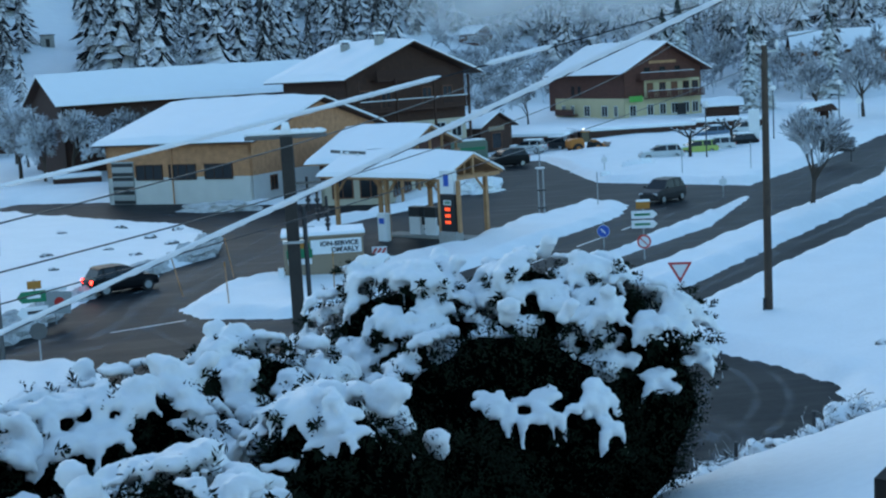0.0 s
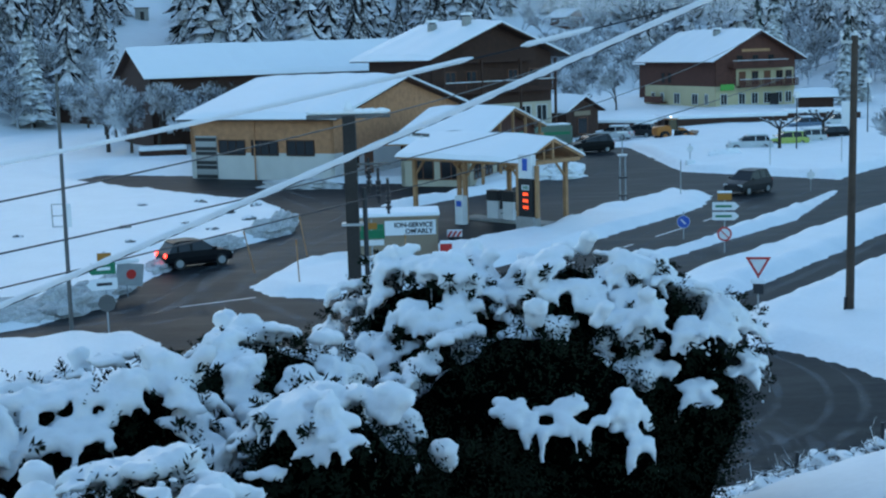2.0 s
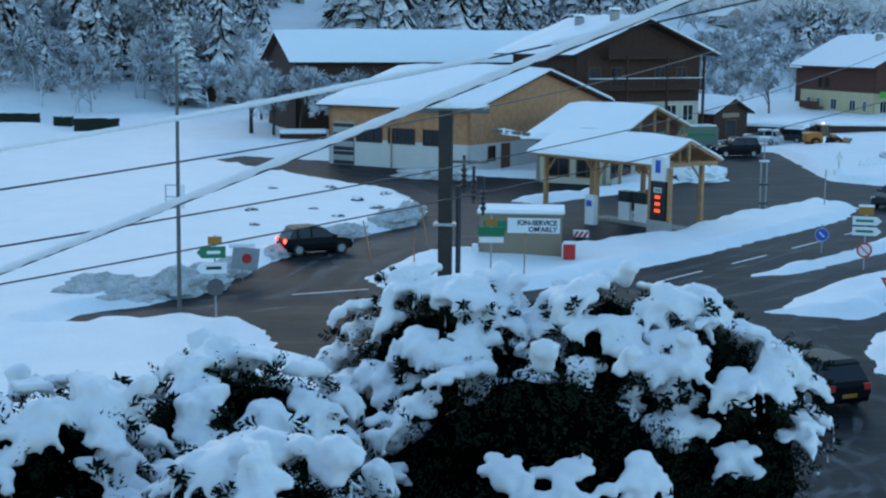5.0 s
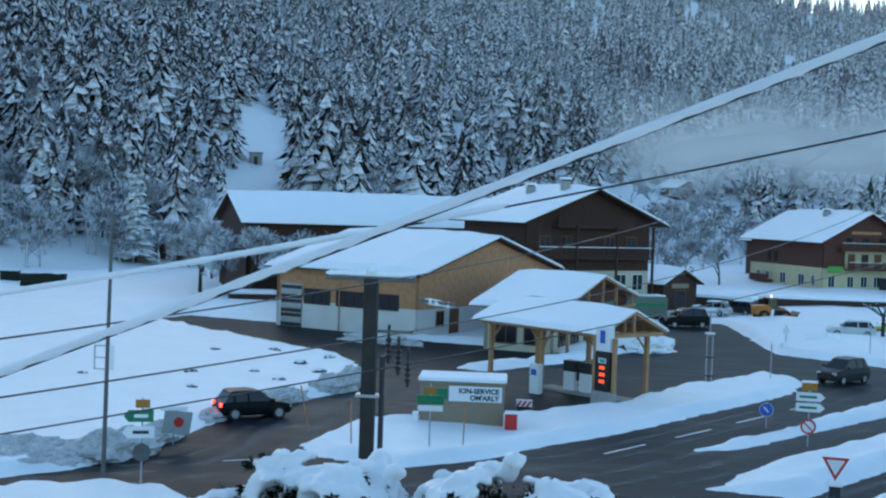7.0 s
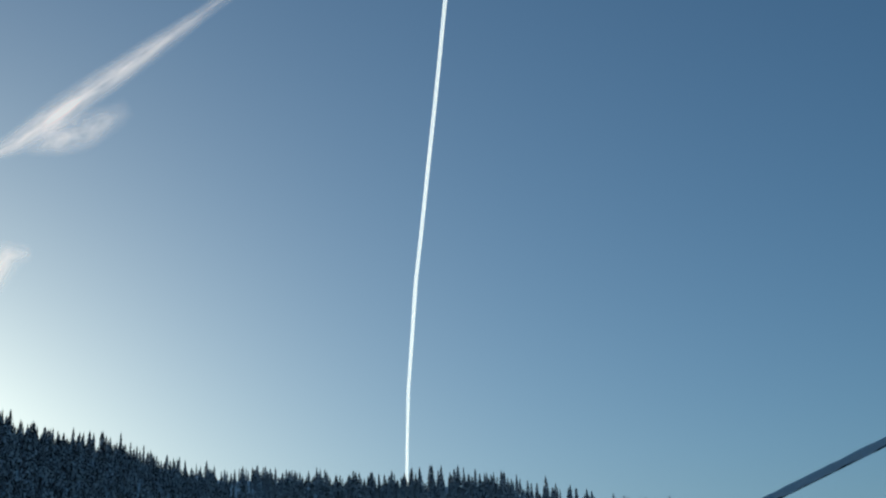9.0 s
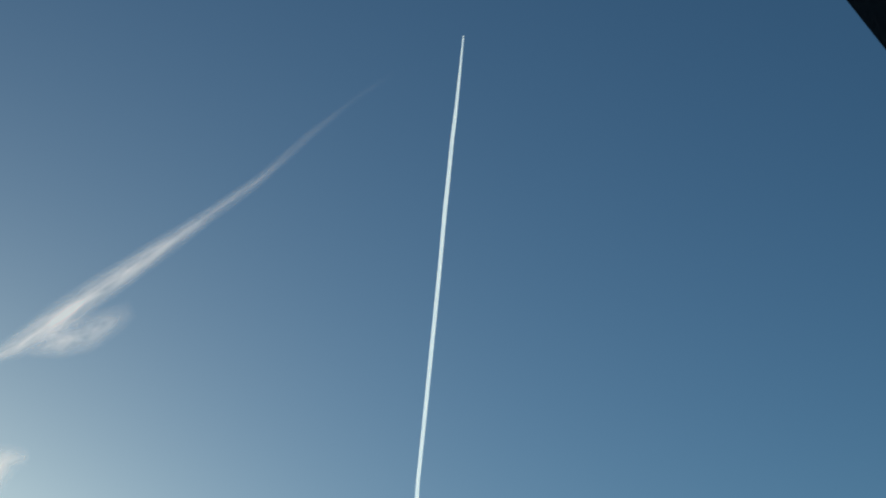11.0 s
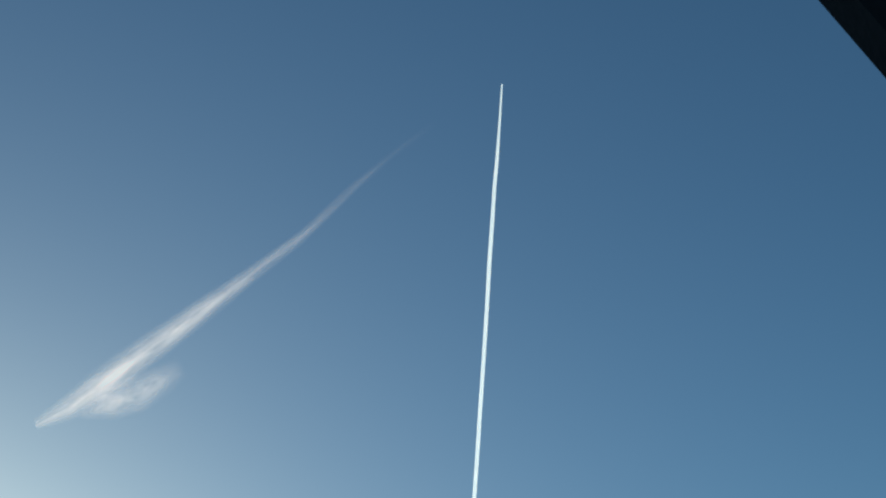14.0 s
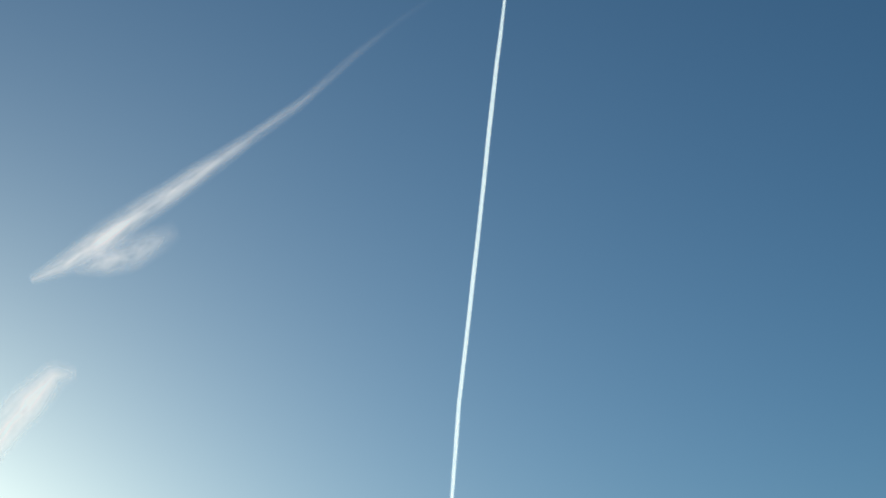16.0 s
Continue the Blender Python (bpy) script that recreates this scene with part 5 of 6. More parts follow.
def frosted_wood():
    rng = np.random.RandomState(31)
    protos = []
    for k in range(3):
        (cv, cf), (sv, sf) = branch_tree(200 + k, 1.0, 0.95, 4, 0.06, 3)
        v = np.array([tuple(q) for q in cv + sv])
        protos.append((v, cf + [tuple(i + len(cv) for i in q) for q in sf]))
    spots = []
    while len(spots) < 620:
        az = rng.uniform(-26, 21)
        far, foot = np.interp(az, RIDGE_AZ, RIDGE_FAR), np.interp(az, FOOT_AZ, FOOT_FAR)
        r = foot + rng.uniform(-4, 26) + 45 * rng.rand() ** 2
        high = rng.rand() < 0.55
        if high:
            r = foot + (far - foot) * rng.uniform(0.05, 0.6)
        if -14.5 < az < -10.8:
            continue
        x, y = r * math.sin(radians(az)), r * math.cos(radians(az))
        if high and rumple(np.array(x), np.array(y), 55, 8) < 0.3:
            continue
        spots.append((x, y, float(ground_z(x, y)) - 0.3, rng.uniform(6, 13), rng.rand() * 6.28, rng.uniform(1.0, 1.4), rng.randint(3)))
    scatter("frosted_wood", protos, spots, FROST, "belt of bare broadleaf trees white with hoar frost", "woodland")


frosted_wood()


def pollard(x, y, seed):
    t = thing("plane_tree", heading(x, y, 0.25, seed * 50), "pollarded plane tree with snow along its limbs", "tree", "pollarded planes")
    rng = np.random.RandomState(seed)
    bm = rod((0, 0, 0), (0, 0, 2.2), 0.17, 0.14)
    for i in range(7):
        a = i * 0.9 + rng.rand()
        p = Vector((0, 0, 2.1))
        q = Vector((math.cos(a) * 1.0, math.sin(a) * 1.0, 2.6 + rng.rand() * 0.3))
        r = Vector((math.cos(a) * 1.7, math.sin(a) * 1.7, 2.75 + rng.rand() * 0.7))
        add_rod(bm, p, q, 0.10, 0.08, 7)
        add_rod(bm, q, r, 0.08, 0.07, 7)
        res = bmesh.ops.create_icosphere(bm, subdivisions=1, radius=0.15)
        bmesh.ops.translate(bm, verts=res["verts"], vec=r)
    part("trunk", bm, snow_on("snowy_bark", (0.04, 0.032, 0.028), lo=0.5, hi=0.8), t)


pollard(29.1, 123.5, 1)
pollard(35.4, 132.0, 2)


def fir(x, y, h, seed, wide=0.2):
    t = thing("fir_tree", heading(x, y, float(ground_z(x, y)) - 0.1, seed * 31), "tall dark fir laden with fresh snow", "tree", "single firs")
    v, f = conifer_mesh(seed, 260, wide, 0.06)
    ob = new("crown", from_np("crown", v * h, f, CONIFER_NEAR))
    ob.parent = t
    part("trunk", rod((0, 0, 0), (0, 0, h * 0.5), h * 0.016, h * 0.008), TRUNK, t)


for x, y, h, s, w in ((-58.5, 186, 15.5, 5, 0.2), (-31.5, 150, 6.5, 6, 0.2), (47.5, 215, 17, 7, 0.16), (51.0, 219, 19, 8, 0.15), (57.0, 200, 11, 9, 0.17), (60.5, 203, 9, 10, 0.17),
                      (66, 230, 14, 12, 0.17), (78, 225, 16, 13, 0.16)):
    fir(x, y, h, s, w)
larch = thing("larch_tree", heading(-23.6, 143, 0.2, 0), "slender larch grey with frost beside the barn", "tree")
(cv, cf), (tv, tf) = branch_tree(90, 11.0, 1.15, 5, 0.05, 4)
for nm, v, f, mt in (("crown", cv, cf, snow_on("frosted_larch", (0.09, 0.08, 0.07), snow=(0.5, 0.52, 0.55), lo=0.1, hi=0.9, scale=0.8)), ("trunk", tv, tf, TRUNK)):
    ob = new(nm, from_np(nm, v, f, mt))
    ob.parent = larch


# ---------------------------------------------------------------- street furniture and small buildings
def street_lamp(x, y, h, globe=True):
    s = thing("street_lamp", pose(x, y, 0.2), "slim street lamp with a pale globe head", "street lamp", "street lamps")
    part("pole", rod((0, 0, 0), (0, 0, h), 0.07, 0.045), DARK_METAL, s)
    bm = bmesh.new()
    bmesh.ops.create_uvsphere(bm, u_segments=14, v_segments=10, radius=0.33)
    bmesh.ops.translate(bm, verts=bm.verts, vec=(0, 0, h + 0.28))
    part("globe", bm, WHITE, s, smooth=True)
    part("collar", rod((0, 0, h - 0.1), (0, 0, h + 0.05), 0.12), DARK_METAL, s)


for x, y, h in ((30.2, 121.7, 5.0), (41.4, 137.5, 5.6), (55, 156, 5.2)):
    street_lamp(x, y, h)


def small_house(name, x, y, z, deg, L, W, he, hr, low, high, label, split=0.0, o=0.6, snow_t=0.32):
    g = thing(name, heading(x, y, z, deg), label, "house" if name == "house" else "shed")
    gable_walls(g, L, W, he, hr, o, low, high, split, t=0.2)
    roof_parts(g, L, W, he, hr, o, DARK_WOOD, snow_t)
    return g


h = small_house("house", 105.0, 262.0, float(ground_z(97.0, 266.0)) - 0.6, -12, 20, 11, 3.6, 7.4, SHUTTER, SHUTTER, "low timber house with snowy roof and green door", 0)
window(h, -5.0, 0.1, 2.4, 2.3, 0, "front", pane_mat=GREEN, frame_mat=GREEN, name="green_door")
window(h, -10.5, 1.0, 1.4, 1.1, 0, "front")
h = small_house("shed", 52.6, 190.0, 0.2, -10, 4.6, 3, 2.0, 2.9, DARK_WOOD, DARK_WOOD, "open wooden shed beside the hotel under snow", 0)
h = small_house("shed", 11.8, 150.0, 0.2, -45, 5.0, 5.6, 2.9, 4.5, DARK_WOOD, DARK_WOOD, "dark wooden kiosk hut with a pale sign", 1.2)
part("sign_board", box((0.02, 1.4, 2.4), (0.07, 4.2, 2.9)), BEIGE, h, "pale sign board")
window(h, 2.8, 0.4, 1.6, 1.7, 0.02, "gable", bars=0)
h = small_house("house", 28.5, 343.0, float(ground_z(28.5, 343.0)) - 0.6, -50, 6, 6.5, 3.6, 5.6, RED_WOOD, RED_WOOD, "distant red-brown chalet on the snowy rise", 0, 0.9)
for y in (1.8, 4.6):
    window(h, y, 1.2, 1.1, 1.3, 0.012, "gable", frame_mat=FRAME_W)
h = small_house("house", 35.5, 240.0, 0.5, -67, 6, 7, 6.0, 8.5, RED_WOOD, RED_WOOD, "chalet roof rising behind the hotel", 0, 0.9)
h = small_house("shed", -46.0, 196.0, 0.4, 24, 17, 8, 3.6, 5.4, DARK_WOOD, DARK_WOOD, "low dark lean-to shed below the barn", 0)
hut_z = float(ground_z(-63.4, 279.0))
hut = thing("stone_hut", heading(-63.4, 279.0, hut_z - 0.3, 15), "tiny grey stone hut on the snowy slope", "hut")
part("walls", box((-1.3, -1.3, 0), (1.3, 1.3, 2.4), 0.03), CONCRETE, hut)
part("roof", box((-1.5, -1.5, 2.4), (1.5, 1.5, 2.55)), DARK_WOOD, hut)
part("doorway", box((-0.4, -1.33, 0), (0.4, -1.31, 1.7)), BLACK, hut)


def shelter():
    s = thing("bus_shelter", heading(52.0, 154.8, 0.2, -8), "wooden notice shelter with a snow-covered roof", "shelter")
    part("base", box((-1.5, -0.6, 0), (1.5, 0.9, 0.9)), DARK_WOOD, s)
    for x in (-1.4, -0.2, 1.4):
        part("post", box((x - 0.1, -0.6, 0.9), (x + 0.1, -0.4, 2.3)), DARK_WOOD, s)
    part("notice_panel", box((-0.9, -0.63, 1.0), (0.1, -0.61, 1.6)), WHITE, s)
    part("back", box((-1.5, 0.8, 0.9), (1.5, 0.9, 2.3)), DARK_WOOD, s)
    part("roof", prism([(-2.0, 2.3), (2.2, 2.3), (1.6, 3.1), (-1.4, 3.0)], 1, -1.1, 1.2), DARK_WOOD, s)
    part("roof_snow", prism([(-2.05, 2.45), (1.5, 3.2), (1.3, 3.45), (-1.5, 3.3), (-2.2, 2.6)], 1, -1.15, 1.25), SNOW_ROOF, s)


shelter()


def board(name, x, y, deg, w, z0, z1, mat, label, cat):
    b = thing(name, heading(x, y, 0.15, deg), label, cat)
    part("panel", box((-w / 2, -0.06, z0), (w / 2, 0.06, z1), 0.01), mat, b)
    for s in (-0.4, 0.4):
        part("leg", box((s * w - 0.06, 0.06, 0), (s * w + 0.06, 0.16, z1 - 0.05)), DARK_METAL, b)
    part("snow_cap", box((-w / 2, -0.12, z1), (w / 2, 0.14, z1 + 0.1), 0.04), SNOW, b)


board("dark_hoarding", 39.6, 113.5, -14, 2.9, 0.9, 2.1, BLACK, "dark low roadside hoarding with snow on top", "hoarding")
board("town_sign", 38.6, 135.0, -15, 1.1, 0.8, 3.9, WHITE, "tall pale information panel beside the car park", "sign")
s = post_sign("round_sign", 62.8, 170.5, 3.0, "distant round road sign on a post", "road sign")
part("disc", disc(0.42, -0.03, 0, 2.6), WHITE, s)
s = post_sign("snow_covered_sign", 18.9, 112, 2.0, "snow-plastered sign at the car park corner", "road sign")
part("disc", disc(0.26, -0.03, 0, 1.6), WHITE, s)
part("snow_foot", box((-0.4, -0.4, 0), (0.4, 0.4, 0.7), 0.2), SNOW, s)
s = post_sign("snow_covered_sign", 23.8, 92.4, 1.5, "snow-plastered sign at the end of the traffic island", "road sign")
part("disc", disc(0.28, -0.03, 0, 1.1), WHITE, s)
for x, y in ((24.5, 107.5), (30.5, 108.5), (14.5, 90.5), (46, 146)):
    s = thing("thin_post", pose(x, y, 0.2), "thin grey delineator post in the snow", "post", "delineator posts")
    part("post", rod((0, 0, 0), (0, 0, 2.4), 0.035), STEEL, s)
    part("post_cap", rod((0, 0, 2.4), (0, 0, 2.55), 0.05, 0.02), SNOW, s)


# ---------------------------------------------------------------- snow heaps, beds, low walls
def heap(name, x, y, lx, ly, h, deg, seed, mat, label, rough=0.35):
    t = thing(name, heading(x, y, 0.02, deg), label, "snow heap", "ploughed snow")
    bm = bmesh.new()
    bmesh.ops.create_icosphere(bm, subdivisions=4, radius=1.0)
    for v in bm.verts:
        k = 1 + rough * noise.noise(v.co * 2.2 + Vector((seed, 0, 0))) + rough * 0.6 * noise.noise(v.co * 6 + Vector((0, seed, 0)))
        v.co = Vector((v.co.x * lx * k, v.co.y * ly * k, max(-0.1, v.co.z) * h * k))
    part("mound", bm, mat, t, smooth=False)
    return t


for i, (x, y, lx, ly, h, a) in enumerate(((-17.6, 56.0, 2.6, 1.2, 1.0, 60), (-16.9, 60.0, 2.2, 0.9, 0.7, 75), (-20.5, 54.8, 2.2, 1.0, 0.8, 20), (-15.9, 66.5, 2.2, 0.7, 0.5, 80), (-14.0, 72.8, 2.4, 0.8, 0.7, 65), (-11.8, 78.3, 2.4, 0.9, 0.9, 65),
                                          (-11.6, 83.0, 2.0, 0.9, 0.8, 85), (-19.5, 53.2, 1.8, 0.8, 0.6, 30))):
    heap("snow_heap", x, y, lx, ly, h, a, i, DIRTY_SNOW, "dirty ploughed snow heap beside the road")
heap("snow_heap", -13.0, 106.0, 3.6, 1.2, 0.7, -22, 20, DIRTY_SNOW, "ploughed snow over low shrubs before the workshop")
heap("snow_heap", 8.0, 108.0, 2.2, 1.4, 1.2, 40, 21, SNOW, "clean snow heap behind the forecourt")
heap("snow_heap", 22.8, 117.0, 1.8, 1.0, 1.2, 0, 22, SNOW, "snow heap in the car park", 0.2)


def bed(x, y, deg, w, d, h, label):
    t = thing("planting_bed", heading(x, y, 0.1, deg), label, "raised bed", "hotel terraces")
    part("kerb_wall", box((-w / 2, -d / 2, 0), (w / 2, d / 2, h), 0.05), DARK_WOOD, t)
    part("snow_cover", box((-w / 2 - 0.05, -d / 2 - 0.05, h), (w / 2 + 0.05, d / 2 + 0.05, h + 0.45), 0.2), SNOW, t)


bed(32.0, 166.0, 5, 15.0, 6.0, 1.1, "stone-walled terrace bed deep in snow")
bed(46.0, 172.0, -8, 9.0, 5.0, 1.0, "stone-walled terrace bed deep in snow")
bed(22.5, 168.0, -20, 7.0, 5.0, 0.9, "stone-walled terrace bed deep in snow")
bed(19.5, 158.0, -28, 7.0, 2.0, 1.2, "low retaining wall capped with snow")
bed(-30.0, 135.0, 18, 4.6, 1.6, 1.2, "low dark retaining wall capped with snow")


def clipped_hedge(x, y, deg, w, d, h):
    t = thing("clipped_hedge", heading(x, y, 0.5, deg), "dark clipped box hedge with snow on top", "hedge", "clipped hedges")
    bm = bmesh.new()
    add_box(bm, (-w / 2, -d / 2, 0), (w / 2, d / 2, h))
    bmesh.ops.subdivide_edges(bm, edges=bm.edges, cuts=6, use_grid_fill=True)
    for v in bm.verts:
        v.co += v.co.normalized() * 0.14 * noise.noise(v.co * 4)
    part("leaves", bm, snow_on("snowy_box_leaves", (0.015, 0.018, 0.012), lo=0.45, hi=0.8, scale=3), t)


clipped_hedge(-54.5, 142.5, 8, 4.6, 1.6, 1.6)
clipped_hedge(-68.5, 153.0, 12, 5.5, 1.6, 1.4)
clipped_hedge(-60.5, 148.0, 12, 2.0, 1.6, 1.4)


# ---------------------------------------------------------------- garden fence, own house
def garden_fence():
    f = thing("garden_fence", pose(0, 0, 0), "old wire fence overgrown with snow-covered bramble", "fence")
    a, b = Vector((1.2, 18.0, 0)), Vector((10.0, 24.6, 0))
    rng = np.random.RandomState(4)
    for u in (0.04, 0.15, 0.39, 0.6, 0.83):
        p = a.lerp(b, u)
        z = float(ground_z(p.x, p.y))
        part("fence_post", rod((p.x, p.y, z - 0.2), (p.x + 0.03, p.y, z + 0.95), 0.045, 0.04, 8), DARK_METAL, f)
    vs, fs = [], []
    for i in range(5000):
        u = rng.rand()
        p = a.lerp(b, u) + Vector((rng.normal(0, 0.22), rng.normal(0, 0.22), 0))
        top = 0.62 + 0.22 * math.sin(u * 21) + 0.12 * math.sin(u * 47)
        z = float(ground_z(p.x, p.y)) + rng.rand() * top
        d = Vector((rng.normal(), rng.normal(), rng.normal() * 0.8 + 0.3)).normalized() * rng.uniform(0.08, 0.3)
        s = d.cross(Vector(rng.uniform(-1, 1, 3))).normalized() * rng.uniform(0.006, 0.016)
        k = len(vs)
        q = Vector((p.x, p.y, z))
        vs += [q - s, q + s, q + d + s * 0.4, q + d - s * 0.4]
        fs.append((k, k + 1, k + 2, k + 3))
    ob = new("bramble", from_np("bramble", vs, fs, snow_on("snowy_bramble", (0.03, 0.026, 0.022), lo=0.0, hi=0.5, scale=5)))
    ob.parent = f
    tagged(ob, "tangled bramble stems", kind="stuff")
    bm = bmesh.new()
    for i in range(420):
        u = i / 419 + rng.normal(0, 0.006)
        p = a.lerp(b, u) + Vector((rng.normal(0, 0.2), rng.normal(0, 0.2), 0))
        top = 0.62 + 0.2 * math.sin(u * 21) + 0.14 * math.sin(u * 47)
        z = float(ground_z(p.x, p.y)) + rng.uniform(0.25, 1.0) * top
        r = bmesh.ops.create_icosphere(bm, subdivisions=1, radius=rng.uniform(0.05, 0.16))
        d = Matrix.Rotation(rng.rand() * 6.28, 4, 'Z') @ Matrix.Rotation(rng.uniform(-0.5, 0.5), 4, 'Y')
        bmesh.ops.transform(bm, matrix=Matrix.Translation((p.x, p.y, z)) @ d @ Matrix.Diagonal((1.8, 0.9, 0.6, 1)), verts=r["verts"])
    sn = part("snow_load", bm, SNOW, f, "lumpy snow on the stems", smooth=True)
    md = sn.modifiers.new("remesh", 'REMESH')
    md.mode, md.voxel_size, md.use_smooth_shade = 'VOXEL', 0.045, True


garden_fence()

# unseen house wall added behind the viewer, keeps sky fill off the hedge
back_blocker = part("wall_blocker", box((-11, -9, 5.5), (13, -5.5, 16)), WHITE_WALL)
tagged(back_blocker, "unseen plain wall of the viewer's house, added to block sky light", "wall", kind="structure")


def tyre_track(points, w, label="pale slush track left by tyres on the asphalt"):
    pts = [Vector((x, y, 0)) for x, y in points]
    rng = np.random.RandomState(int(abs(points[0][0] * 100)) + 7)
    bm = bmesh.new()
    prev = None
    for i, p in enumerate(pts):
        d = (pts[min(i + 1, len(pts) - 1)] - pts[max(i - 1, 0)]).normalized()
        n = Vector((-d.y, d.x, 0)) * w / 2 * rng.uniform(0.7, 1.3)
        cur = (bm.verts.new(p + n + Vector((0, 0, 0.005))), bm.verts.new(p - n + Vector((0, 0, 0.005))))
        if prev:
            bm.faces.new((prev[0], prev[1], cur[1], cur[0]))
        prev = cur
    tagged(part("slush_track", bm, SLUSH), label, "slush track", kind="structure")


def slush_material():
    m = bpy.data.materials.new("thin_slush")
    m.use_nodes = True
    t = m.node_tree
    b = t.nodes["Principled BSDF"]
    b.inputs["Base Color"].default_value = (0.5, 0.53, 0.56, 1)
    b.inputs["Roughness"].default_value = 0.7
    c, n, r = t.nodes.new("ShaderNodeTexCoord"), t.nodes.new("ShaderNodeTexNoise"), t.nodes.new("ShaderNodeMapRange")
    n.inputs["Scale"].default_value, n.inputs["Detail"].default_value, n.inputs["Roughness"].default_value = 0.8, 9, 0.7
    r.inputs["From Min"].default_value, r.inputs["From Max"].default_value, r.inputs["To Max"].default_value = 0.42, 0.75, 0.26
    t.links.new(c.outputs["Object"], n.inputs["Vector"])
    t.links.new(n.outputs["Fac"], r.inputs["Value"])
    t.links.new(r.outputs[0], b.inputs["Alpha"])
    return m


SLUSH = slush_material()


def smooth_path(pts, n=50):
    a = np.array(pts, float)
    k = np.linspace(0, len(a) - 1, n)
    out = []
    for u in k:
        i = min(int(u), len(a) - 2)
        f = u - i
        p0, p1, p2, p3 = a[max(i - 1, 0)], a[i], a[i + 1], a[min(i + 2, len(a) - 1)]
        out.append(tuple(0.5 * (2 * p1 + (p2 - p0) * f + (2 * p0 - 5 * p1 + 4 * p2 - p3) * f * f + (3 * p1 - p0 - 3 * p2 + p3) * f ** 3)))
    return out


def offset(pts, d):
    a = np.array(pts)
    t = np.gradient(a, axis=0)
    t /= np.linalg.norm(t, axis=1)[:, None]
    return [tuple(p) for p in a + np.stack([-t[:, 1], t[:, 0]], 1) * d]


for path, offs in ((((-6, 54), (2, 58.5), (9, 68.5), (15, 78), (23, 90.5), (34, 104), (50, 130)), (-2.9, -1.1, 0.8, 2.6)),
                   (((5, 57), (11, 64), (20, 76.5), (38, 103)), (-1.0, 0.7)),
                   (((3, 52), (10, 53.5), (20, 67), (34, 86)), (-1.6, 0.0, 1.5)),
                   (((6, 54), (8, 47), (9.6, 41), (8.2, 36), (4.5, 33.5), (0, 33)), (-1.8, -0.6, 0.9, 1.9)),
                   (((-19, 50.3), (-13, 55), (-11.5, 66), (-8.8, 74), (-4, 83), (4, 95), (11, 115)), (-1.2, 0.6, 2.0)),
                   (((-9, 88), (-14, 101), (-22, 113), (-33, 120)), (-1.2, 0.6)),
                   (((-8, 52), (-12, 62), (-9.5, 76), (-7, 88)), (-1.0, 0.8))):
    base = smooth_path(path)
    for d in offs:
        tyre_track(offset(base, d), 0.25 if path[0] == (6, 54) else 0.5)
for k in range(13):
    r = 1.3 + k * 0.27 + 0.12 * math.sin(k * 2.1)
    tyre_track([(4.4 + r * math.cos(a), 34.2 + r * math.sin(a) * 1.1) for a in np.linspace(-1.9 + 0.4 * math.sin(k * 3), 0.7 + 0.7 * math.sin(k * 1.7), 40)], 0.10 + 0.10 * (k % 3), "curved slush track in the hairpin bend")


def clod(x, y, s, seed):
    t = thing("earth_clod", heading(x, y, float(ground_z(x, y)) - 0.05, seed * 40), "dark frozen earth clod in the snow", "clod", "earth clods")
    bm = bmesh.new()
    bmesh.ops.create_icosphere(bm, subdivisions=2, radius=s)
    for v in bm.verts:
        v.co *= 1 + 0.5 * noise.noise(v.co * 4 / s * 0.3 + Vector((seed, 0, 0)))
        v.co.z *= 0.6
    part("lump", bm, snow_on("snowy_earth", (0.05, 0.04, 0.03), lo=0.5, hi=0.9, scale=4) if seed == 0 else bpy.data.materials["snowy_earth"], t)


CLODS = [(-20.5, 79, 0.45), (-17.5, 82, 0.35), (-15.5, 80, 0.4), (-22, 90, 0.4), (-18.5, 92.5, 0.45), (-15.8, 88, 0.5), (-14.4, 91, 0.4), (-26, 76, 0.35), (-14.0, 84.5, 0.5), (-19, 73.5, 0.35),
         (17.5, 43.5, 0.35), (22.5, 47, 0.25), (15.8, 42.3, 0.3), (24, 57, 0.3)]
for i, (x, y, sz) in enumerate(CLODS):
    clod(x, y, sz, i)


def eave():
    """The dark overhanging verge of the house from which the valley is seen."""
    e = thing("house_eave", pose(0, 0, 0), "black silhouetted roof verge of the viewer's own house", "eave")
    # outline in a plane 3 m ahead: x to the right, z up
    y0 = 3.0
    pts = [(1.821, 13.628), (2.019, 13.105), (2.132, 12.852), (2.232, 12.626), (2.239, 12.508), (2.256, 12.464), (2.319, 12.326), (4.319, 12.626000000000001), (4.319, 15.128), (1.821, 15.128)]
    part("verge_board", prism(pts, 1, y0 - 0.12, y0), NEAR_BLACK, e)


eave()


def balcony_rail():
    r = thing("balcony_rail", pose(0, 0, 0), "dark wooden balcony handrail", "railing")
    a, b = Vector((-0.06, 1.77, 9.53)), Vector((1.58, 3.93, 9.53))
    part("handrail", loft([[p + Vector(q) for q in ((0, 0, 0), (0.10, -0.08, 0.0), (0.10, -0.08, -0.09), (0, 0, -0.09))] for p in (a, b)]), NEAR_BLACK, r)
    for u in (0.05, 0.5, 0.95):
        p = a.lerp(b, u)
        part("rail_post", rod((p.x + 0.05, p.y - 0.04, float(ground_z(p.x, p.y)) - 0.2), (p.x + 0.05, p.y - 0.04, 9.45), 0.045), NEAR_BLACK, r)


balcony_rail()


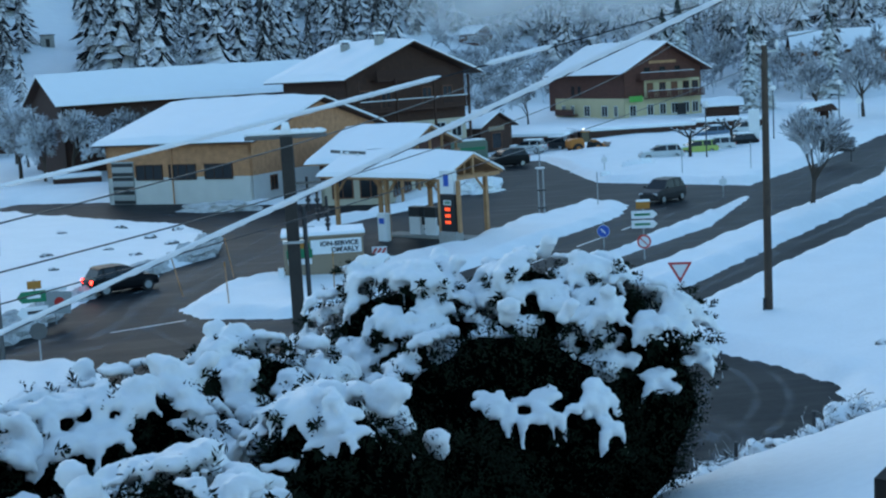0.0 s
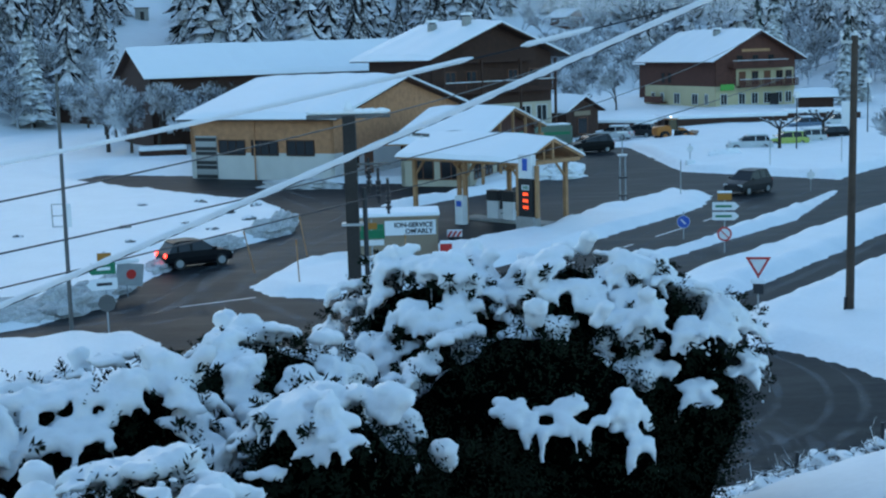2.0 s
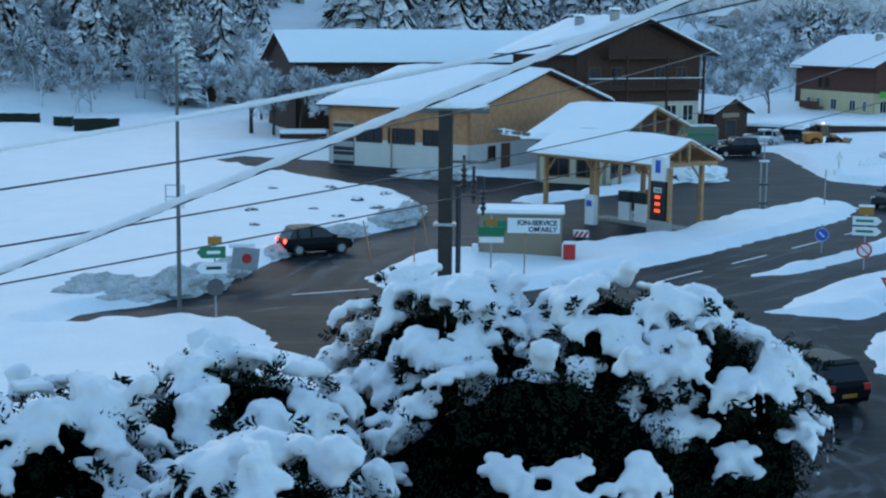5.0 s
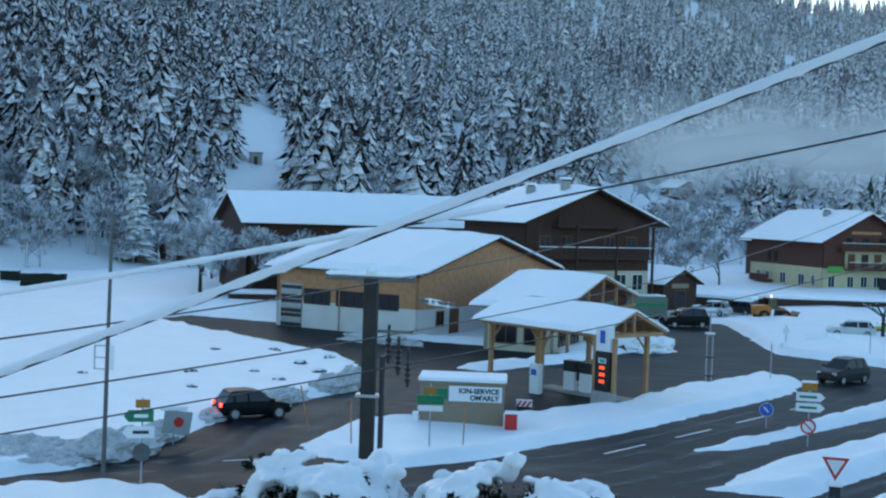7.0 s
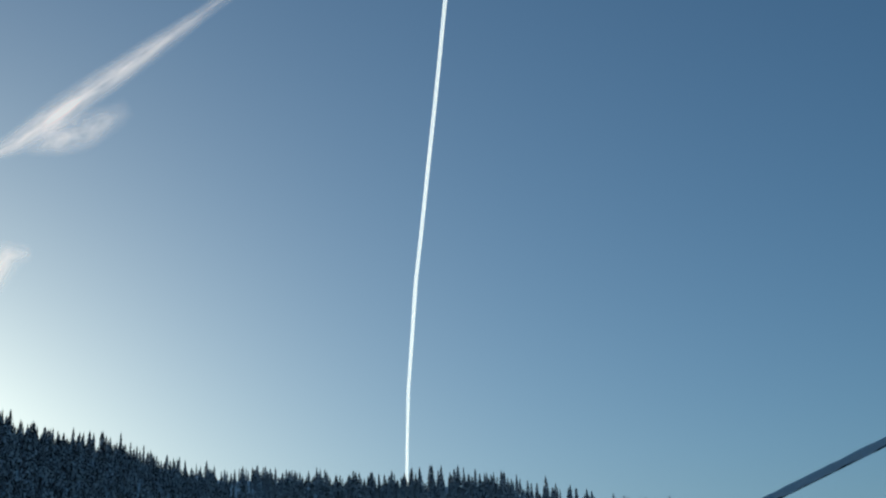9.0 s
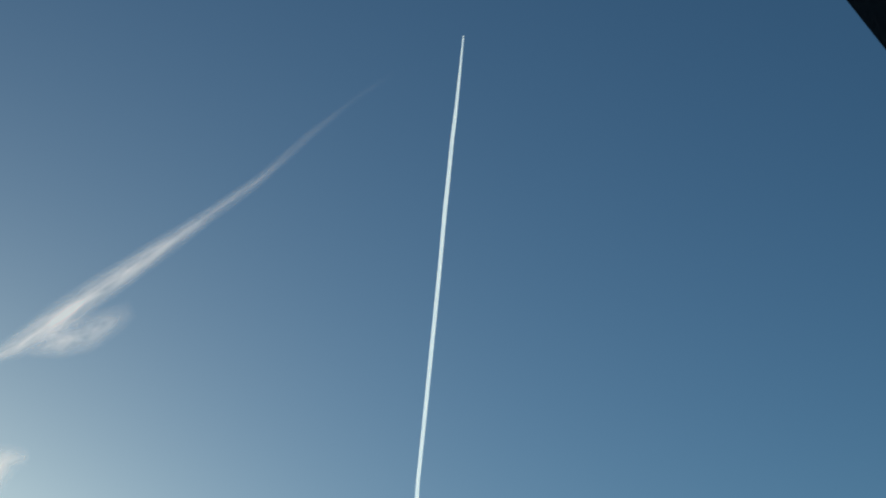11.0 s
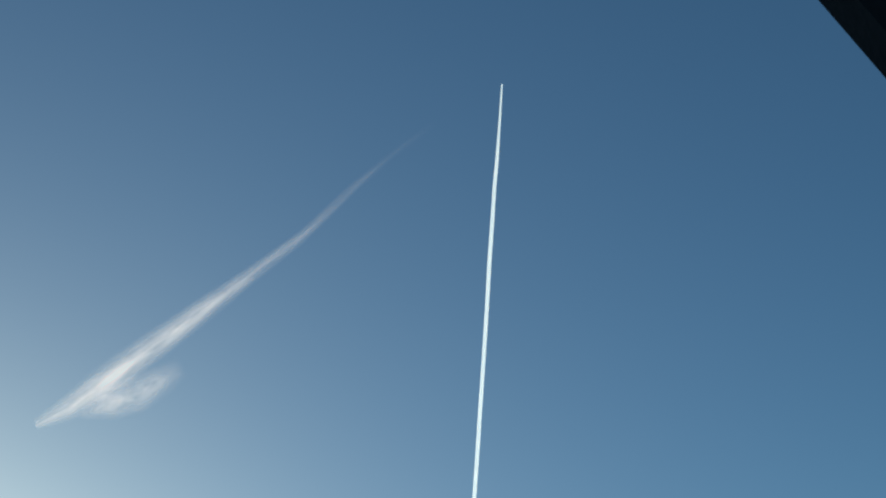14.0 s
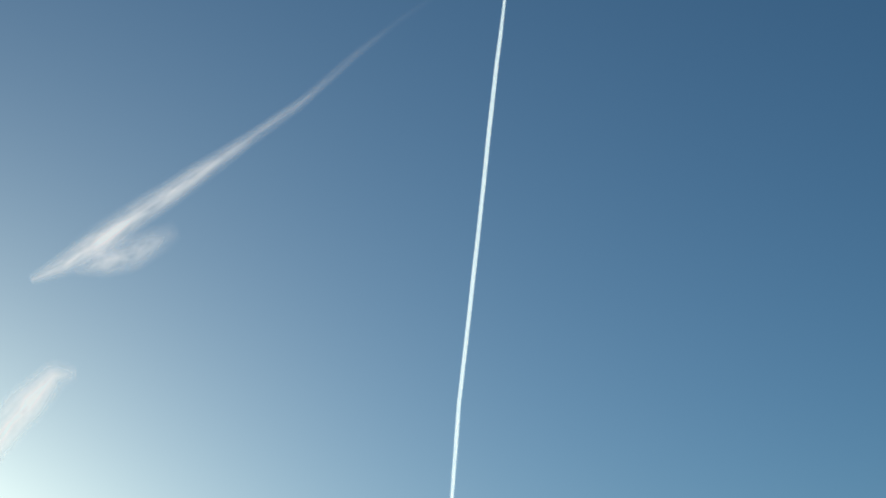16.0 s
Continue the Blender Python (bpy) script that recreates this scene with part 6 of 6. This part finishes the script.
# ---------------------------------------------------------------- sky
def cloud_material(name, soft, white=0.95):
    m = bpy.data.materials.new(name)
    m.use_nodes = True
    t = m.node_tree
    t.nodes.remove(t.nodes["Principled BSDF"])
    out = t.nodes["Material Output"]
    df, tl, tr = t.nodes.new("ShaderNodeBsdfDiffuse"), t.nodes.new("ShaderNodeBsdfTranslucent"), t.nodes.new("ShaderNodeBsdfTransparent")
    for n in (df, tl):
        n.inputs["Color"].default_value = (white, white * 0.87, white * 0.86, 1) if soft > 1 else (white, white, white, 1)
    ad = t.nodes.new("ShaderNodeAddShader")
    t.links.new(df.outputs[0], ad.inputs[0])
    t.links.new(tl.outputs[0], ad.inputs[1])
    mx = t.nodes.new("ShaderNodeMixShader")
    t.links.new(tr.outputs[0], mx.inputs[1])
    t.links.new(ad.outputs[0], mx.inputs[2])
    t.links.new(mx.outputs[0], out.inputs["Surface"])
    at_ = t.nodes.new("ShaderNodeAttribute")
    at_.attribute_name = "thick"
    if soft:
        n = t.nodes.new("ShaderNodeTexNoise")
        n.inputs["Scale"].default_value, n.inputs["Detail"].default_value = soft, 4
        n.inputs["Roughness"].default_value = 0.5
        c = t.nodes.new("ShaderNodeTexCoord")
        t.links.new(c.outputs["UV"], n.inputs["Vector"])
        r = t.nodes.new("ShaderNodeMapRange")
        r.inputs["From Min"].default_value, r.inputs["From Max"].default_value = (0.12, 0.62) if soft > 1 else (0.0, 0.75)
        t.links.new(n.outputs["Fac"], r.inputs["Value"])
        k = t.nodes.new("ShaderNodeMath")
        k.operation = 'MULTIPLY'
        t.links.new(r.outputs[0], k.inputs[0])
        t.links.new(at_.outputs["Fac"], k.inputs[1])
        t.links.new(k.outputs[0], mx.inputs["Fac"])
    else:
        t.links.new(at_.outputs["Fac"], mx.inputs["Fac"])
    return m


def on_dome(az, el, far):
    a, e = radians(az), radians(el)
    return Vector((math.sin(a) * math.cos(e), math.cos(a) * math.cos(e), math.sin(e))) * far + Vector((1.1, 0.4, 10.85))


def sky_ribbon(name, spine, far, mat, label, category, thick, across=8, uvs=(1.0, 1.0)):
    """A soft band of cloud along a spine of (az, el, half width in degrees, density)."""
    vs, fs, dens, uv = [], [], [], []
    n = len(spine)
    for i, (az, el, w, d) in enumerate(spine):
        p0, p1 = spine[max(i - 1, 0)], spine[min(i + 1, n - 1)]
        tx, ty = p1[0] - p0[0], p1[1] - p0[1]
        ln = math.hypot(tx, ty) or 1
        nx, ny = -ty / ln, tx / ln
        for k in range(across + 1):
            u = k / across * 2 - 1
            vs.append(on_dome(az + nx * u * w, el + ny * u * w, far))
            dens.append(d * thick(u))
            uv.append((i / n * uvs[0], u * uvs[1]))
    for i in range(n - 1):
        for k in range(across):
            a = i * (across + 1) + k
            fs.append((a, a + 1, a + across + 2, a + across + 1))
    me = from_np(name, vs, fs, mat)
    at_ = me.attributes.new("thick", 'FLOAT', 'POINT')
    at_.data.foreach_set("value", dens)
    lay = me.uv_layers.new(name="map")
    lay.data.foreach_set("uv", [c for l in me.loops for c in uv[l.vertex_index]])
    ob = new(name, me)
    ob.visible_shadow = False
    return tagged(ob, label, category, kind="stuff")


def resample(pts, n):
    a = np.array(pts, float)
    s = np.concatenate([[0], np.cumsum(np.hypot(*np.diff(a[:, :2], axis=0).T))])
    u = np.linspace(0, s[-1], n)
    return [tuple(np.interp(u, s, a[:, k]) for k in range(a.shape[1])) for u in u]


TRAIL = cloud_material("condensation_trail", 0)
CIRRUS = cloud_material("cirrus", 1.8, 0.72)
sky_ribbon("contrail", resample([(0.21, 8.84, 0.08, 1.0), (0.21, 10.04, 0.08, 1.0), (0.3, 12.06, 0.08, 1.0), (0.4, 13.97, 0.092, 1.0), (0.86, 18.37, 0.114, 1.0), (0.87, 18.48, 0.103, 1.0), (1.65, 23.59, 0.114, 1.0), (2.41, 28.32, 0.114, 1.0), (2.65, 29.84, 0.126, 1.0), (3.22, 32.97, 0.114, 1.0), (3.37, 33.61, 0.114, 1.0), (4.07, 37.12, 0.046, 1.0)], 60), 4000, TRAIL, "straight white condensation trail across the sky", "contrail", lambda u: min(1.0, 3.0 * max(0.0, 0.85 - abs(u))) * (0.5 + 0.5 * min(1.0, abs(u) * 3)), 16)
sky_ribbon("cirrus_streak", resample([(-18.13, 23.01, 0.263, 0.4), (-16.81, 23.77, 0.573, 0.85), (-15.2, 25.0, 0.764, 1.0), (-13.28, 26.47, 0.668, 0.95), (-11.29, 27.87, 0.597, 0.75), (-8.95, 29.51, 0.40, 0.5), (-6.5, 31.13, 0.3, 0.28), (-3.95, 33.13, 0.24, 0.14), (-1.89, 34.5, 0.2, 0.04), (0.53, 35.82, 0.2, 0.0)], 90), 3900, CIRRUS, "long feathered cirrus streak lit pale peach", "cloud", lambda u: max(0.0, 1 - abs(u)) ** 1.3, 16, (5.0, 0.8))
sky_ribbon("cirrus_wisp", resample([(-19.7, 14.88, 0.716, 0.5), (-18.6, 16.73, 0.836, 1.0), (-17.64, 18.15, 0.895, 1.0), (-16.72, 19.25, 0.716, 0.7), (-15.8, 19.43, 0.358, 0.2)], 40), 3900, CIRRUS, "small torn cirrus wisp", "cloud", lambda u: max(0.0, 1 - abs(u)), 14, (1.2, 0.5))
sky_ribbon("cirrus_fringe", resample([(-16.3, 23.5, 0.239, 0.1), (-15.24, 24.01, 0.716, 0.6), (-14.02, 24.42, 0.836, 0.6), (-12.92, 25.0, 0.716, 0.4), (-11.96, 25.63, 0.477, 0.05)], 40), 3890, CIRRUS, "curled fringe below the cirrus streak", "cloud", lambda u: max(0.0, 1 - abs(u)), 14, (2.6, 0.8))


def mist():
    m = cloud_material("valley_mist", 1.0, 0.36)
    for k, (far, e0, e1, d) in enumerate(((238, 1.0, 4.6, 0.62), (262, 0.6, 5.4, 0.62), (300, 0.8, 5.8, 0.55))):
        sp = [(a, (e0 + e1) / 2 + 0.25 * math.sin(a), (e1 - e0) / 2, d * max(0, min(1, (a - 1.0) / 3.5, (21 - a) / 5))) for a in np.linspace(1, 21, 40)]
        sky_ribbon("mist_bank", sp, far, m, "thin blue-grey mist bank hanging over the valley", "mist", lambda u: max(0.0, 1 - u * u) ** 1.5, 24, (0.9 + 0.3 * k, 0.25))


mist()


def far_haze_sheets():
    # pale see-through sheets imitate aerial haze over the far forest
    m = cloud_material("far_haze_sheets", 1.0, 0.8)
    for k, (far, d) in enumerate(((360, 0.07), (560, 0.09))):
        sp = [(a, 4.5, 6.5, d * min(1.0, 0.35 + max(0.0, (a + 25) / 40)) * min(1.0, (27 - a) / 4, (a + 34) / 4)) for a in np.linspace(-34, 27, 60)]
        sky_ribbon("haze_sheet", sp, far, m, "faint pale sheet imitating winter haze before the wooded slope", "haze", lambda u: max(0.0, 1 - u * u) ** 1.2, 24, (1.1 + 0.3 * k, 0.3))


far_haze_sheets()
